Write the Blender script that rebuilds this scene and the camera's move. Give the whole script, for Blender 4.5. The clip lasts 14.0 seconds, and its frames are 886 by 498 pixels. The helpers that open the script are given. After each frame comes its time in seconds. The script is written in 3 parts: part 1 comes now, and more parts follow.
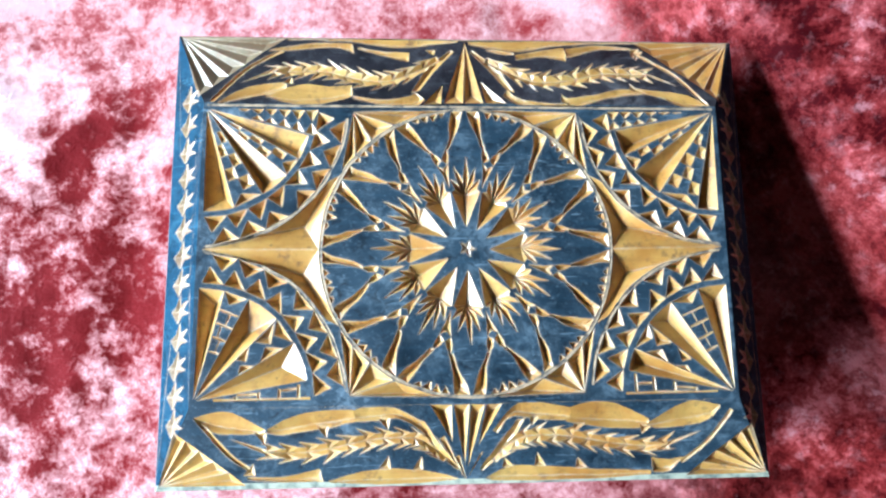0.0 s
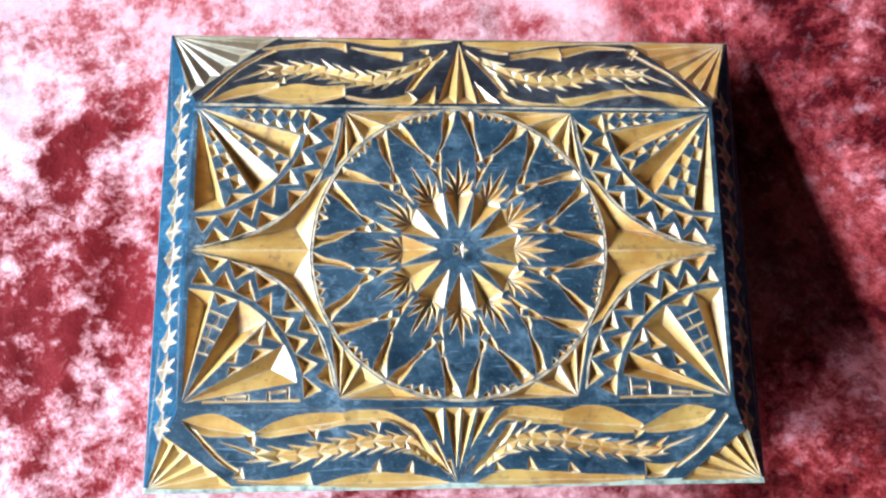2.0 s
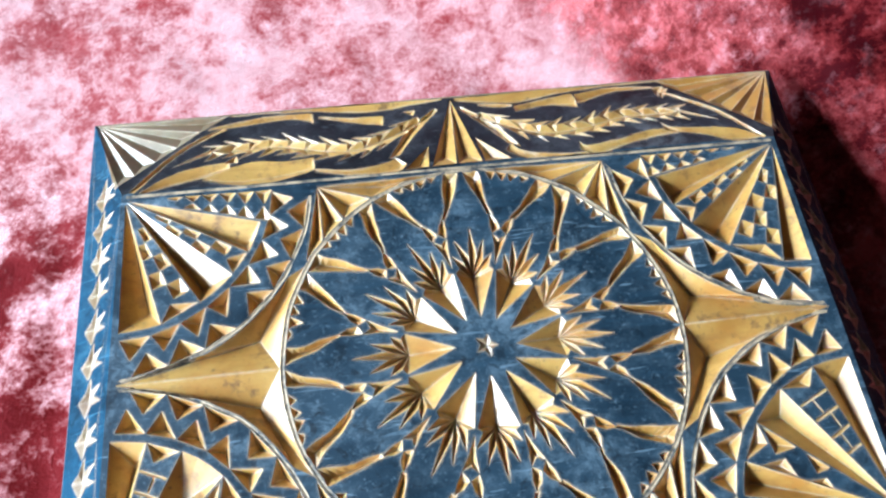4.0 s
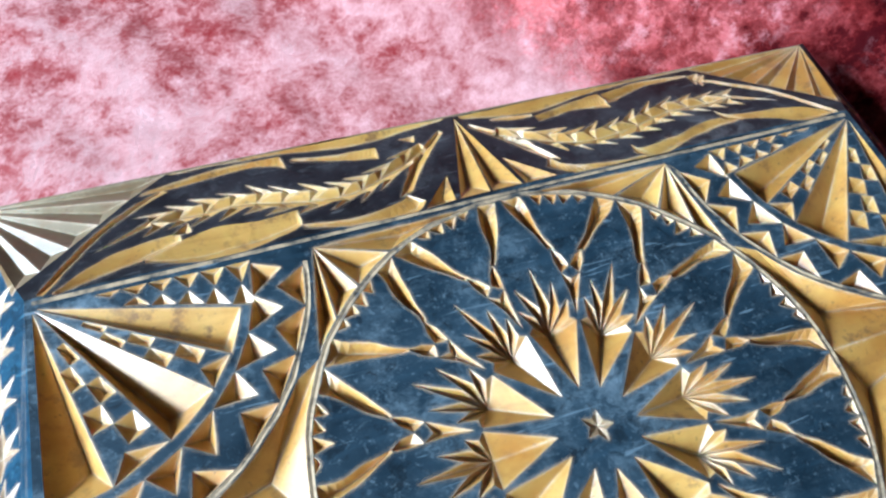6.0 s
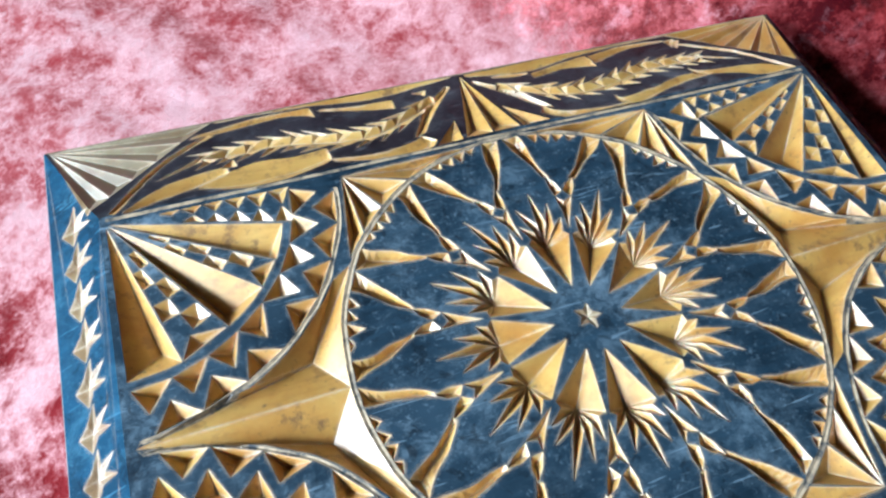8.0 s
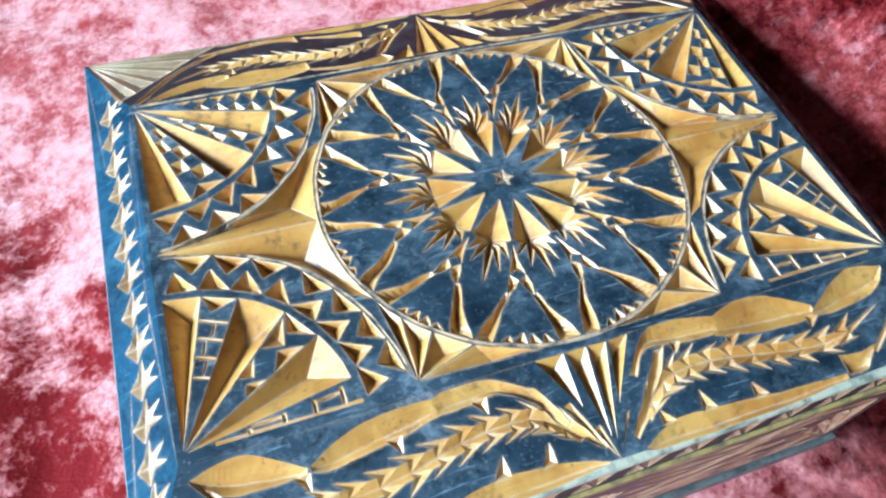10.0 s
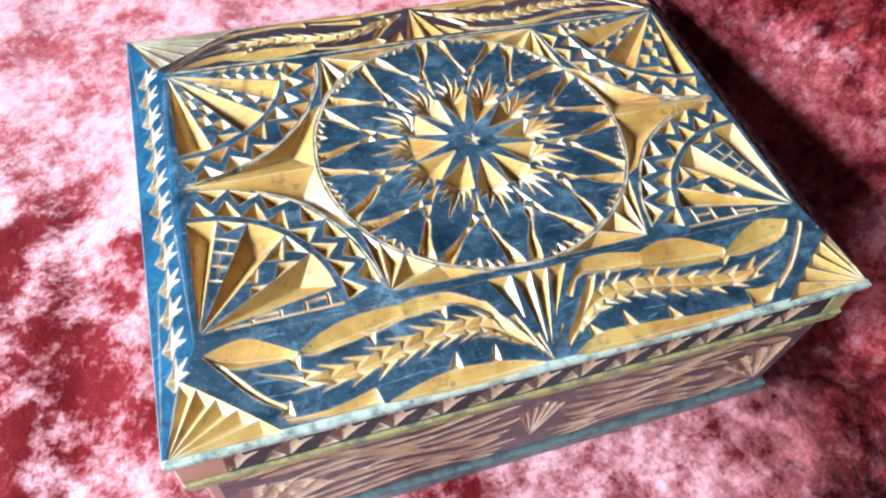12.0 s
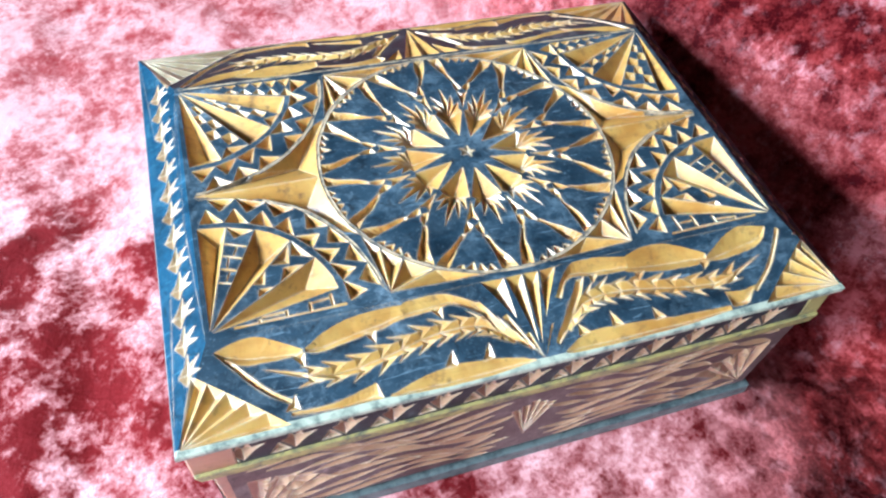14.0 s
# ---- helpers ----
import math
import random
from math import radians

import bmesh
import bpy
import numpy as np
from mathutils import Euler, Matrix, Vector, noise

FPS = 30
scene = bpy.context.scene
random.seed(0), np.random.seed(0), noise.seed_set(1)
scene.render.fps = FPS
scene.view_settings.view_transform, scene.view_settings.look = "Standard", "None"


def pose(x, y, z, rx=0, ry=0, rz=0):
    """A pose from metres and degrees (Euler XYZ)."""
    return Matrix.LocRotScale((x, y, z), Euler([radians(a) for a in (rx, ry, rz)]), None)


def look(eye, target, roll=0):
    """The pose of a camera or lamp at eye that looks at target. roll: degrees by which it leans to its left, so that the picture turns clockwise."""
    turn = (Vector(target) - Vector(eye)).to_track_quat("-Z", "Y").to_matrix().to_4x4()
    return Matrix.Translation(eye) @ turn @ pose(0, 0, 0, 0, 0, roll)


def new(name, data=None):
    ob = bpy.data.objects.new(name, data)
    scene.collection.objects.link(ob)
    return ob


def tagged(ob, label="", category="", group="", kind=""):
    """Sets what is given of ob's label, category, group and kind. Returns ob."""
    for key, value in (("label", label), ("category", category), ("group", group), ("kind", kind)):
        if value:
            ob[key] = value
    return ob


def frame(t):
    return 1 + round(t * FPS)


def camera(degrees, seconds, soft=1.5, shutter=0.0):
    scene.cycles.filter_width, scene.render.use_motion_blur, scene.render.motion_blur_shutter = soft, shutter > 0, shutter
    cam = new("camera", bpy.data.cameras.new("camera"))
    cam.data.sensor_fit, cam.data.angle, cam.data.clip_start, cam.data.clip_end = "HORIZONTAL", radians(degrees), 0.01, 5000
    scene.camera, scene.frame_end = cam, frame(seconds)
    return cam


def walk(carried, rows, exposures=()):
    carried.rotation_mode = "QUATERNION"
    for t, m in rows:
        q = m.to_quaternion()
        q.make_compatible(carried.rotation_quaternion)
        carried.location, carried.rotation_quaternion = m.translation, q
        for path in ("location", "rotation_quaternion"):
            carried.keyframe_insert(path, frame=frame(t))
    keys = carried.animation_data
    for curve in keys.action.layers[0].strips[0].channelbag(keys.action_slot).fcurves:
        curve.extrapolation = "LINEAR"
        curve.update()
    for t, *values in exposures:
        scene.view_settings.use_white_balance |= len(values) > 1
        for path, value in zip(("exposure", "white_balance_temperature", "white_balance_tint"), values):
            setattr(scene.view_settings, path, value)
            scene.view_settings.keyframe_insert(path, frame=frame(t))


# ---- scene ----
cam = camera(64.8, 14.0, 2.3)
# seconds, eye, target (in centimetres), roll
PATH = [
    (0, (-1.908, -3.961, 28.804), (-1.79, -3.616, 26.838), 18.3),
    (0.5, (-1.839, -3.966, 28.912), (-1.717, -3.639, 26.943), 20.0),
    (1, (-1.797, -3.823, 28.981), (-1.691, -3.501, 27.01), 17.8),
    (1.5, (-1.608, -3.885, 28.93), (-1.503, -3.56, 26.96), 17.2),
    (2, (-1.525, -3.97, 28.581), (-1.417, -3.617, 26.616), 16.7),
    (2.5, (-1.395, -4.055, 27.603), (-1.3, -3.661, 25.645), 13.4),
    (3, (-1.27, -4.906, 26.022), (-1.202, -4.448, 24.076), 7.1),
    (3.5, (-1.428, -4.771, 24.816), (-1.364, -4.127, 22.923), 3.0),
    (4, (-1.858, -4.426, 22.224), (-1.7, -3.626, 20.398), 4.5),
    (4.2, (-2.123, -4.051, 20.946), (-1.927, -3.214, 19.141), 4.3),
    (6.3, (-4.553, -2.031, 17.496), (-4.075, -1.108, 15.788), 9.9),
    (6.5, (-4.712, -2.201, 17.505), (-4.233, -1.274, 15.799), 9.9),
    (7, (-4.993, -2.712, 17.616), (-4.509, -1.782, 15.912), 9.5),
    (7.5, (-5.167, -3.522, 17.954), (-4.68, -2.574, 16.262), 9.0),
    (8, (-5.534, -4.638, 18.285), (-5.05, -3.674, 16.601), 8.5),
    (8.5, (-5.643, -6.158, 18.853), (-5.163, -5.171, 17.181), 7.8),
    (9, (-5.834, -7.801, 19.061), (-5.352, -6.806, 17.395), 7.8),
    (11.3, (-6.123, -12.705, 21.207), (-5.643, -11.644, 19.581), 7.4),
    (11.5, (-6.148, -13.17, 21.307), (-5.675, -12.102, 19.684), 7.4),
    (12, (-6.306, -14.051, 21.583), (-5.843, -12.977, 19.96), 7.4),
    (12.5, (-6.551, -14.507, 21.975), (-6.091, -13.413, 20.364), 7.0),
    (13, (-6.754, -14.585, 22.139), (-6.283, -13.491, 20.533), 7.7),
    (13.5, (-6.722, -14.739, 22.175), (-6.238, -13.638, 20.577), 7.8),
    (14, (-6.664, -14.989, 22.27), (-6.18, -13.876, 20.68), 7.5),
]
EXPOSURES = [(0.0, 1.22, 5200.0, 5.0), (3.0, 1.18, 5200.0, 5.0), (4.2, 1.02, 5200.0, 5.0), (6.3, 0.80, 5200.0, 5.0), (9.2, 0.90, 5200.0, 5.0), (11.3, 1.20, 5200.0, 5.0), (14.0, 1.24, 5200.0, 5.0)]
K = 0.01          # the plan below is in centimetres
LIFT = 1.6        # the cloth under the box lies at z = 0


def place(p):
    return (p[0] * K, p[1] * K, (p[2] + LIFT) * K)


walk(cam, [(t, look(place(eye), place(target), roll)) for t, eye, target, roll in PATH], EXPOSURES)

# ---- light: a low sun from the left and a clear sky ----
SUN_UP, SUN_AZIMUTH = 28.5, 6.0      # degrees above the cloth; degrees by which its rays turn from +x to +y
world = bpy.data.worlds.new("sky")
scene.world = world
world.use_nodes = True
wn = world.node_tree.nodes
sky = wn.new("ShaderNodeTexSky")
sky.sky_type, sky.sun_disc = "NISHITA", False
sky.sun_elevation = radians(SUN_UP)
sky.sun_rotation = radians(270.0 - SUN_AZIMUTH)
world.node_tree.links.new(sky.outputs[0], wn["Background"].inputs[0])
wn["Background"].inputs[1].default_value = 0.05
sun_data = bpy.data.lights.new("sun", "SUN")
sun_data.energy, sun_data.angle, sun_data.color = 2.6, radians(12.0), (1.0, 0.97, 0.93)
sun = new("sun", sun_data)
a, e = radians(SUN_AZIMUTH), radians(SUN_UP)
ray = Vector((math.cos(a) * math.cos(e), math.sin(a) * math.cos(e), -math.sin(e)))
sun.matrix_world = look(-ray * 2, (0, 0, 0))
# sky light in the window of the left wall
ROOM = (-110.0, 190.0, -150.0, 150.0, 190.0)     # the walls and the ceiling round the table, in centimetres
WINDOW = (-114.0, 76.0, 19.0, 79.0)              # its opening, along the wall and up
glow = bpy.data.lights.new("window_light", "AREA")
glow.shape, glow.size, glow.size_y = "RECTANGLE", (WINDOW[1] - WINDOW[0]) * K, (WINDOW[3] - WINDOW[2]) * K
glow.energy, glow.color = 24.5, (0.92, 0.96, 1.0)
window_light = new("window_light", glow)
window_light.matrix_world = look(place((ROOM[0] - 4, (WINDOW[0] + WINDOW[1]) / 2, (WINDOW[2] + WINDOW[3]) / 2)), place((0, (WINDOW[0] + WINDOW[1]) / 2, (WINDOW[2] + WINDOW[3]) / 2)))


# ---- materials ----
class Mat:
    """A node material with a principled surface and short ways to add nodes."""

    def __init__(self, name):
        self.mat = bpy.data.materials.new(name)
        self.mat.use_nodes = True
        self.nodes, self.links = self.mat.node_tree.nodes, self.mat.node_tree.links
        self.bsdf = self.nodes["Principled BSDF"]
        self.co = self.nodes.new("ShaderNodeTexCoord").outputs["Object"]

    def put(self, key, value):
        if hasattr(value, "links"):
            self.links.new(value, self.bsdf.inputs[key])
        else:
            self.bsdf.inputs[key].default_value = value

    def scaled(self, sx, sy, sz):
        n = self.nodes.new("ShaderNodeMapping")
        n.inputs["Scale"].default_value = (sx, sy, sz)
        self.links.new(self.co, n.inputs[0])
        return n.outputs[0]

    def noise(self, scale, detail=4.0, rough=0.6, co=None, warp=0.0):
        n = self.nodes.new("ShaderNodeTexNoise")
        n.inputs["Scale"].default_value, n.inputs["Detail"].default_value = scale, detail
        n.inputs["Roughness"].default_value, n.inputs["Distortion"].default_value = rough, warp
        self.links.new(co or self.co, n.inputs["Vector"])
        return n.outputs["Fac"]

    def ramp(self, fac, *stops):
        n = self.nodes.new("ShaderNodeValToRGB")
        while len(n.color_ramp.elements) < len(stops):
            n.color_ramp.elements.new(0.5)
        for el, (pos, col) in zip(n.color_ramp.elements, stops):
            el.position = pos
            el.color = (*col, 1) if len(col) == 3 else col
        self.links.new(fac, n.inputs[0])
        return n.outputs[0]

    def grey(self, fac, lo, hi, vlo=0.0, vhi=1.0):
        n = self.nodes.new("ShaderNodeMapRange")
        for i, v in enumerate((lo, hi, vlo, vhi)):
            n.inputs[i + 1].default_value = v
        self.links.new(fac, n.inputs[0])
        return n.outputs[0]

    def mix(self, fac, a, b, blend="MIX"):
        n = self.nodes.new("ShaderNodeMix")
        n.data_type, n.blend_type = "RGBA", blend
        for key, v in ((0, fac), (6, a), (7, b)):
            if hasattr(v, "links"):
                self.links.new(v, n.inputs[key])
            else:
                n.inputs[key].default_value = (*v, 1) if isinstance(v, tuple) else v
        return n.outputs[2]

    def math(self, op, a, b):
        n = self.nodes.new("ShaderNodeMath")
        n.operation = op
        for i, v in enumerate((a, b)):
            if hasattr(v, "links"):
                self.links.new(v, n.inputs[i])
            else:
                n.inputs[i].default_value = v
        return n.outputs[0]

    def bump(self, height, strength, distance):
        n = self.nodes.new("ShaderNodeBump")
        n.inputs["Strength"].default_value, n.inputs["Distance"].default_value = strength, distance
        self.links.new(height, n.inputs["Height"])
        self.links.new(n.outputs[0], self.bsdf.inputs["Normal"])
        self.last_bump = n

    def soft_edges(self, radius):
        """Rounds hard edges a little, so that they catch the light."""
        n = self.nodes.new("ShaderNodeBevel")
        n.samples = 4
        n.inputs["Radius"].default_value = radius
        self.links.new(n.outputs[0], self.last_bump.inputs["Normal"])

    def edges(self, radius, lo, hi):
        """Where the surface turns sharply, as rubbed edges do: 0 on the flat, 1 on an edge."""
        n = self.nodes.new("ShaderNodeBevel")
        n.samples = 4
        n.inputs["Radius"].default_value = radius
        d = self.nodes.new("ShaderNodeVectorMath")
        d.operation = "DOT_PRODUCT"
        self.links.new(n.outputs[0], d.inputs[0])
        self.links.new(self.nodes.new("ShaderNodeNewGeometry").outputs["True Normal"], d.inputs[1])
        return self.grey(self.math("SUBTRACT", 1.0, d.outputs["Value"]), lo, hi)


def stain_material(name, deep, light, scuffed, gloss=0.45, worn=()):
    """worn: places (x, y, radius in centimetres) where the stain is rubbed through."""
    m = Mat(name)
    grain = m.noise(120, 5, 0.65, m.scaled(0.35, 3.0, 3.0))
    patch = m.noise(45, 4, 0.6)
    fleck = m.noise(900, 3, 0.7)
    col = m.ramp(patch, (0.3, deep), (0.7, light))
    col = m.mix(m.grey(grain, 0.5, 0.75, 0, 0.4), col, tuple(v * 1.6 for v in light))
    col = m.mix(m.grey(fleck, 0.58, 0.72, 0, 0.6), col, tuple(v * 0.9 for v in scuffed))
    brush = m.noise(150, 6, 0.78, m.scaled(1.0, 1.3, 1.0), 0.3)
    scuff = m.math("MULTIPLY", m.grey(brush, 0.46, 0.64), m.grey(m.noise(42, 5, 0.7), 0.42, 0.60, 0.05, 0.6))
    col = m.mix(scuff, col, scuffed)
    nick = m.grey(m.noise(75, 2, 0.5, m.scaled(1.0, 13.0, 1.0), 0.7), 0.665, 0.70, 0.0, 0.55)
    col = m.mix(nick, col, tuple(v * 1.3 for v in scuffed))
    blot = m.math("MULTIPLY", m.grey(m.noise(210, 5, 0.7, None, 0.8), 0.55, 0.66), 0.75)
    col = m.mix(blot, col, tuple(v * 0.6 for v in deep))
    for x, y, r in worn:
        away = m.nodes.new("ShaderNodeVectorMath")
        away.operation = "DISTANCE"
        m.links.new(m.co, away.inputs[0])
        away.inputs[1].default_value = (x * K, y * K, 0.0755)
        ragged = m.math("ADD", away.outputs["Value"], m.math("MULTIPLY", m.math("SUBTRACT", m.noise(140, 4, 0.7), 0.5), 0.02))
        rubbed = m.math("MULTIPLY", m.grey(ragged, r * K, r * K * 0.3), m.grey(brush, 0.44, 0.60, 0.04, 0.5))
        col = m.mix(rubbed, col, tuple(min(v * 1.5 + 0.06, 1.0) for v in scuffed))
    rub = m.math("MULTIPLY", m.edges(0.0011, 0.004, 0.06), m.grey(m.noise(260, 4, 0.7), 0.40, 0.58, 0.25, 1.0))
    col = m.mix(rub, col, (0.52, 0.40, 0.26))
    m.put("Base Color", col)
    m.put("Roughness", m.grey(m.math("ADD", patch, m.math("MULTIPLY", scuff, 0.3)), 0.3, 0.7, 0.34, 0.56))
    m.put("Specular IOR Level", gloss)
    m.bump(m.mix(0.4, grain, brush), 0.35, 0.0006)
    m.soft_edges(0.0003)
    return m.mat


def wood_material(name="carved_wood", light=(0.70, 0.46, 0.125), dark=(0.47, 0.235, 0.045)):
    m = Mat(name)
    grain = m.noise(160, 5, 0.6, m.scaled(0.25, 2.6, 2.6), 0.4)
    patch = m.mix(0.45, m.noise(75, 4, 0.65), m.noise(22, 2, 0.5))
    fleck = m.noise(700, 2, 0.6)
    col = m.mix(m.grey(patch, 0.38, 0.62), dark, light)
    col = m.mix(m.grey(grain, 0.52, 0.8, 0, 0.5), col, (0.30, 0.13, 0.03))
    col = m.mix(m.grey(fleck, 0.66, 0.76, 0, 0.65), col, (0.07, 0.05, 0.04))
    grime = m.math("MULTIPLY", m.grey(m.noise(240, 4, 0.7), 0.54, 0.66), m.grey(m.noise(35, 3, 0.6), 0.40, 0.58, 0.1, 0.75))
    col = m.mix(grime, col, (0.17, 0.09, 0.045))
    rub = m.math("MULTIPLY", m.edges(0.0011, 0.01, 0.09), m.grey(m.noise(150, 4, 0.7), 0.38, 0.56, 0.2, 0.9))
    col = m.mix(rub, col, (0.76, 0.64, 0.46))
    m.put("Base Color", col)
    m.put("Roughness", m.grey(patch, 0.3, 0.7, 0.32, 0.5))
    m.put("Specular IOR Level", 0.5)
    m.put("Coat Weight", 0.8)
    m.put("Coat Roughness", 0.3)
    m.put("Subsurface Weight", 0.15)
    m.put("Subsurface Radius", (1.0, 0.42, 0.16))
    m.put("Subsurface Scale", 0.0018)
    m.bump(grain, 0.25, 0.0005)
    m.soft_edges(0.0003)
    return m.mat


def worn_material(name, light, dark):
    m = Mat(name)
    rub = m.noise(220, 5, 0.7)
    col = m.ramp(rub, (0.36, dark), (0.55, light))
    m.put("Base Color", col)
    m.put("Roughness", 0.45)
    m.bump(rub, 0.3, 0.0004)
    return m.mat


def velvet_material():
    """Crushed red pile, its nap leaning this way and that; sheen and the fold's shade are partly painted in."""
    m = Mat("red_velvet")
    lay = m.noise(24, 3, 0.55, None, 0.5)
    wide = m.noise(8, 2, 0.5)
    tuft = m.noise(210, 6, 0.72, None, 0.25)
    pile = m.noise(750, 3, 0.65)
    clump = m.noise(75, 3, 0.6, None, 0.3)
    mask = m.mix(0.10, m.mix(0.27, m.mix(0.36, m.mix(0.45, lay, wide), clump), tuft), pile)
    # the dimmer light on and beside the rising fold, painted as a darker red
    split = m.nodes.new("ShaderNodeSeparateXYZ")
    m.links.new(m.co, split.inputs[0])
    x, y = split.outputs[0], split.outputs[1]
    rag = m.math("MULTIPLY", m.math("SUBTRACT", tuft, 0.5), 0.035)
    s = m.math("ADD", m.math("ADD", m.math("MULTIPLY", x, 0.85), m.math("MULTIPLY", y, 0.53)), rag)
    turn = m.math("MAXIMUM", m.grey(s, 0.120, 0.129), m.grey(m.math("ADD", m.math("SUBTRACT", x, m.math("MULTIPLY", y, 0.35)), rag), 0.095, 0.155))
    # a trodden patch beside the box, where the pile lies the other way
    px = m.math("DIVIDE", m.math("ADD", x, 0.155), 0.055)
    py = m.math("DIVIDE", m.math("SUBTRACT", y, 0.025), 0.065)
    away = m.math("ADD", m.math("SQRT", m.math("ADD", m.math("MULTIPLY", px, px), m.math("MULTIPLY", py, py)), 0.0), m.math("MULTIPLY", m.math("SUBTRACT", lay, 0.5), 1.6))
    patch = m.grey(away, 1.25, 0.5, 0.0, 1.0)
    mask = m.math("SUBTRACT", mask, m.math("MULTIPLY", patch, 0.05))
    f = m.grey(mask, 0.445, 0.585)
    # pale sheen mixed into the red; a shaded copy of it for the fold
    sheen_red = m.ramp(f, (0.0, (0.18, 0.012, 0.015)), (1.0, (0.385, 0.172, 0.174)))
    dim_red = m.ramp(f, (0.0, (0.045, 0.002, 0.004)), (0.6, (0.19, 0.010, 0.010)), (1.0, (0.38, 0.062, 0.064)))
    # glints on the fold, painted as pale flecks of colour
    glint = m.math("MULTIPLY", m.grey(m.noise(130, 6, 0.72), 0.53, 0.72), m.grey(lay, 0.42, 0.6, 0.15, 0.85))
    dim_red = m.mix(glint, dim_red, (0.56, 0.26, 0.28))
    m.put("Base Color", m.mix(turn, sheen_red, dim_red))
    m.put("Roughness", m.grey(mask, 0.50, 0.62, 0.55, 0.32))
    m.put("Specular IOR Level", m.grey(mask, 0.46, 0.60, 0.05, 0.8))
    m.put("Specular Tint", (1.0, 0.86, 0.90, 1))
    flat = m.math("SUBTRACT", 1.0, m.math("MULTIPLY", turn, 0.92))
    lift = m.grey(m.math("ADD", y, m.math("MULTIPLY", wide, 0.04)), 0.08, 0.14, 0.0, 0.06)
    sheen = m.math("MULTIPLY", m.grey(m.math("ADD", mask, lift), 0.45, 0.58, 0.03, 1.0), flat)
    m.put("Sheen Weight", sheen)
    m.put("Sheen Roughness", 0.44)
    m.put("Sheen Tint", (1.0, 0.88, 0.87, 1))
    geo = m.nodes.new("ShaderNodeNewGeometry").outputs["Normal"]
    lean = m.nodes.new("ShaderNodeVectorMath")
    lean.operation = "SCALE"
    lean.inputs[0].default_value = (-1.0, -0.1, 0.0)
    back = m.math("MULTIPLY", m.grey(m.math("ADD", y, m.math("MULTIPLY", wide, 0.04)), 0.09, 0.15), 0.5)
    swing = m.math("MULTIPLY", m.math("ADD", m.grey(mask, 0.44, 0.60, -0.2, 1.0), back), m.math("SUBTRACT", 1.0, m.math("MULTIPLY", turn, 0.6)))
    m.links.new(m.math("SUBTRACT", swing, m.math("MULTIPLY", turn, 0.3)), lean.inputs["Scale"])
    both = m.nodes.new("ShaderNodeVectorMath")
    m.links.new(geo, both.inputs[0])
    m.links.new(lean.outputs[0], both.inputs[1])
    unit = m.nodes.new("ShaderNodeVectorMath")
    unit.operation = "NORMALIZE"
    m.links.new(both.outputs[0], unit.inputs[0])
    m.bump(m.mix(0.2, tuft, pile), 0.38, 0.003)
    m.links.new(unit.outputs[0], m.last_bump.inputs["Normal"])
    # loose fibre ends over the pile
    fuzz = m.nodes.new("ShaderNodeBsdfSheen")
    fuzz.inputs["Roughness"].default_value = 0.62
    m.links.new(m.mix(sheen, (0.0, 0.0, 0.0), (0.43, 0.385, 0.37)), fuzz.inputs["Color"])
    m.links.new(m.last_bump.outputs[0], fuzz.inputs["Normal"])
    add = m.nodes.new("ShaderNodeAddShader")
    m.links.new(m.bsdf.outputs[0], add.inputs[0])
    m.links.new(fuzz.outputs[0], add.inputs[1])
    m.links.new(add.outputs[0], m.nodes["Material Output"].inputs["Surface"])
    return m.mat


def plaster_material():
    m = Mat("wall_plaster")
    n = m.noise(9, 5, 0.6)
    m.put("Base Color", m.ramp(n, (0.3, (0.065, 0.058, 0.05)), (0.7, (0.10, 0.09, 0.08))))
    m.put("Roughness", 0.9)
    m.bump(n, 0.2, 0.003)
    return m.mat


STAIN = stain_material("dark_blue_stain", (0.007, 0.018, 0.030), (0.028, 0.061, 0.093), (0.18, 0.26, 0.32), 0.45, ((1.6, 0.5, 1.3), (-3.6, -5.0, 1.1), (-8.0, 4.2, 1.0)))
UMBER = stain_material("brown_black_ground", (0.008, 0.009, 0.012), (0.028, 0.030, 0.038), (0.11, 0.12, 0.13), 0.45, ((5.9, 5.4, 1.2),))
# stain and wood of the upright sides, with the cloth's red bounce in their colour
VIOLET = stain_material("bounce_tinted_stain", (0.045, 0.028, 0.028), (0.12, 0.080, 0.076), (0.28, 0.21, 0.20))
SIDE_WOOD = wood_material("bounce_tinted_wood", (0.47, 0.30, 0.17), (0.33, 0.18, 0.10))
WOOD = wood_material()
PALE = worn_material("worn_pale_edge", (0.52, 0.57, 0.44), (0.16, 0.20, 0.17))
OLIVE = worn_material("worn_olive_edge", (0.42, 0.36, 0.13), (0.14, 0.14, 0.09))
TEAL = worn_material("worn_teal_base", (0.125, 0.16, 0.158), (0.045, 0.062, 0.068))
RAW = wood_material("raw_wood", (0.45, 0.22, 0.12), (0.30, 0.12, 0.07))
GREYED = wood_material("greyed_wood", (0.31, 0.26, 0.155), (0.19, 0.145, 0.08))
RIDGE = worn_material("rubbed_ridge", (0.56, 0.44, 0.28), (0.06, 0.07, 0.075))
BLUE = stain_material("deep_blue_stain", (0.006, 0.026, 0.050), (0.014, 0.060, 0.110), (0.05, 0.13, 0.19), 0.03)
DULL = wood_material("dulled_wood", (0.32, 0.225, 0.105), (0.19, 0.11, 0.04))
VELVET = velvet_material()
PLASTER = plaster_material()


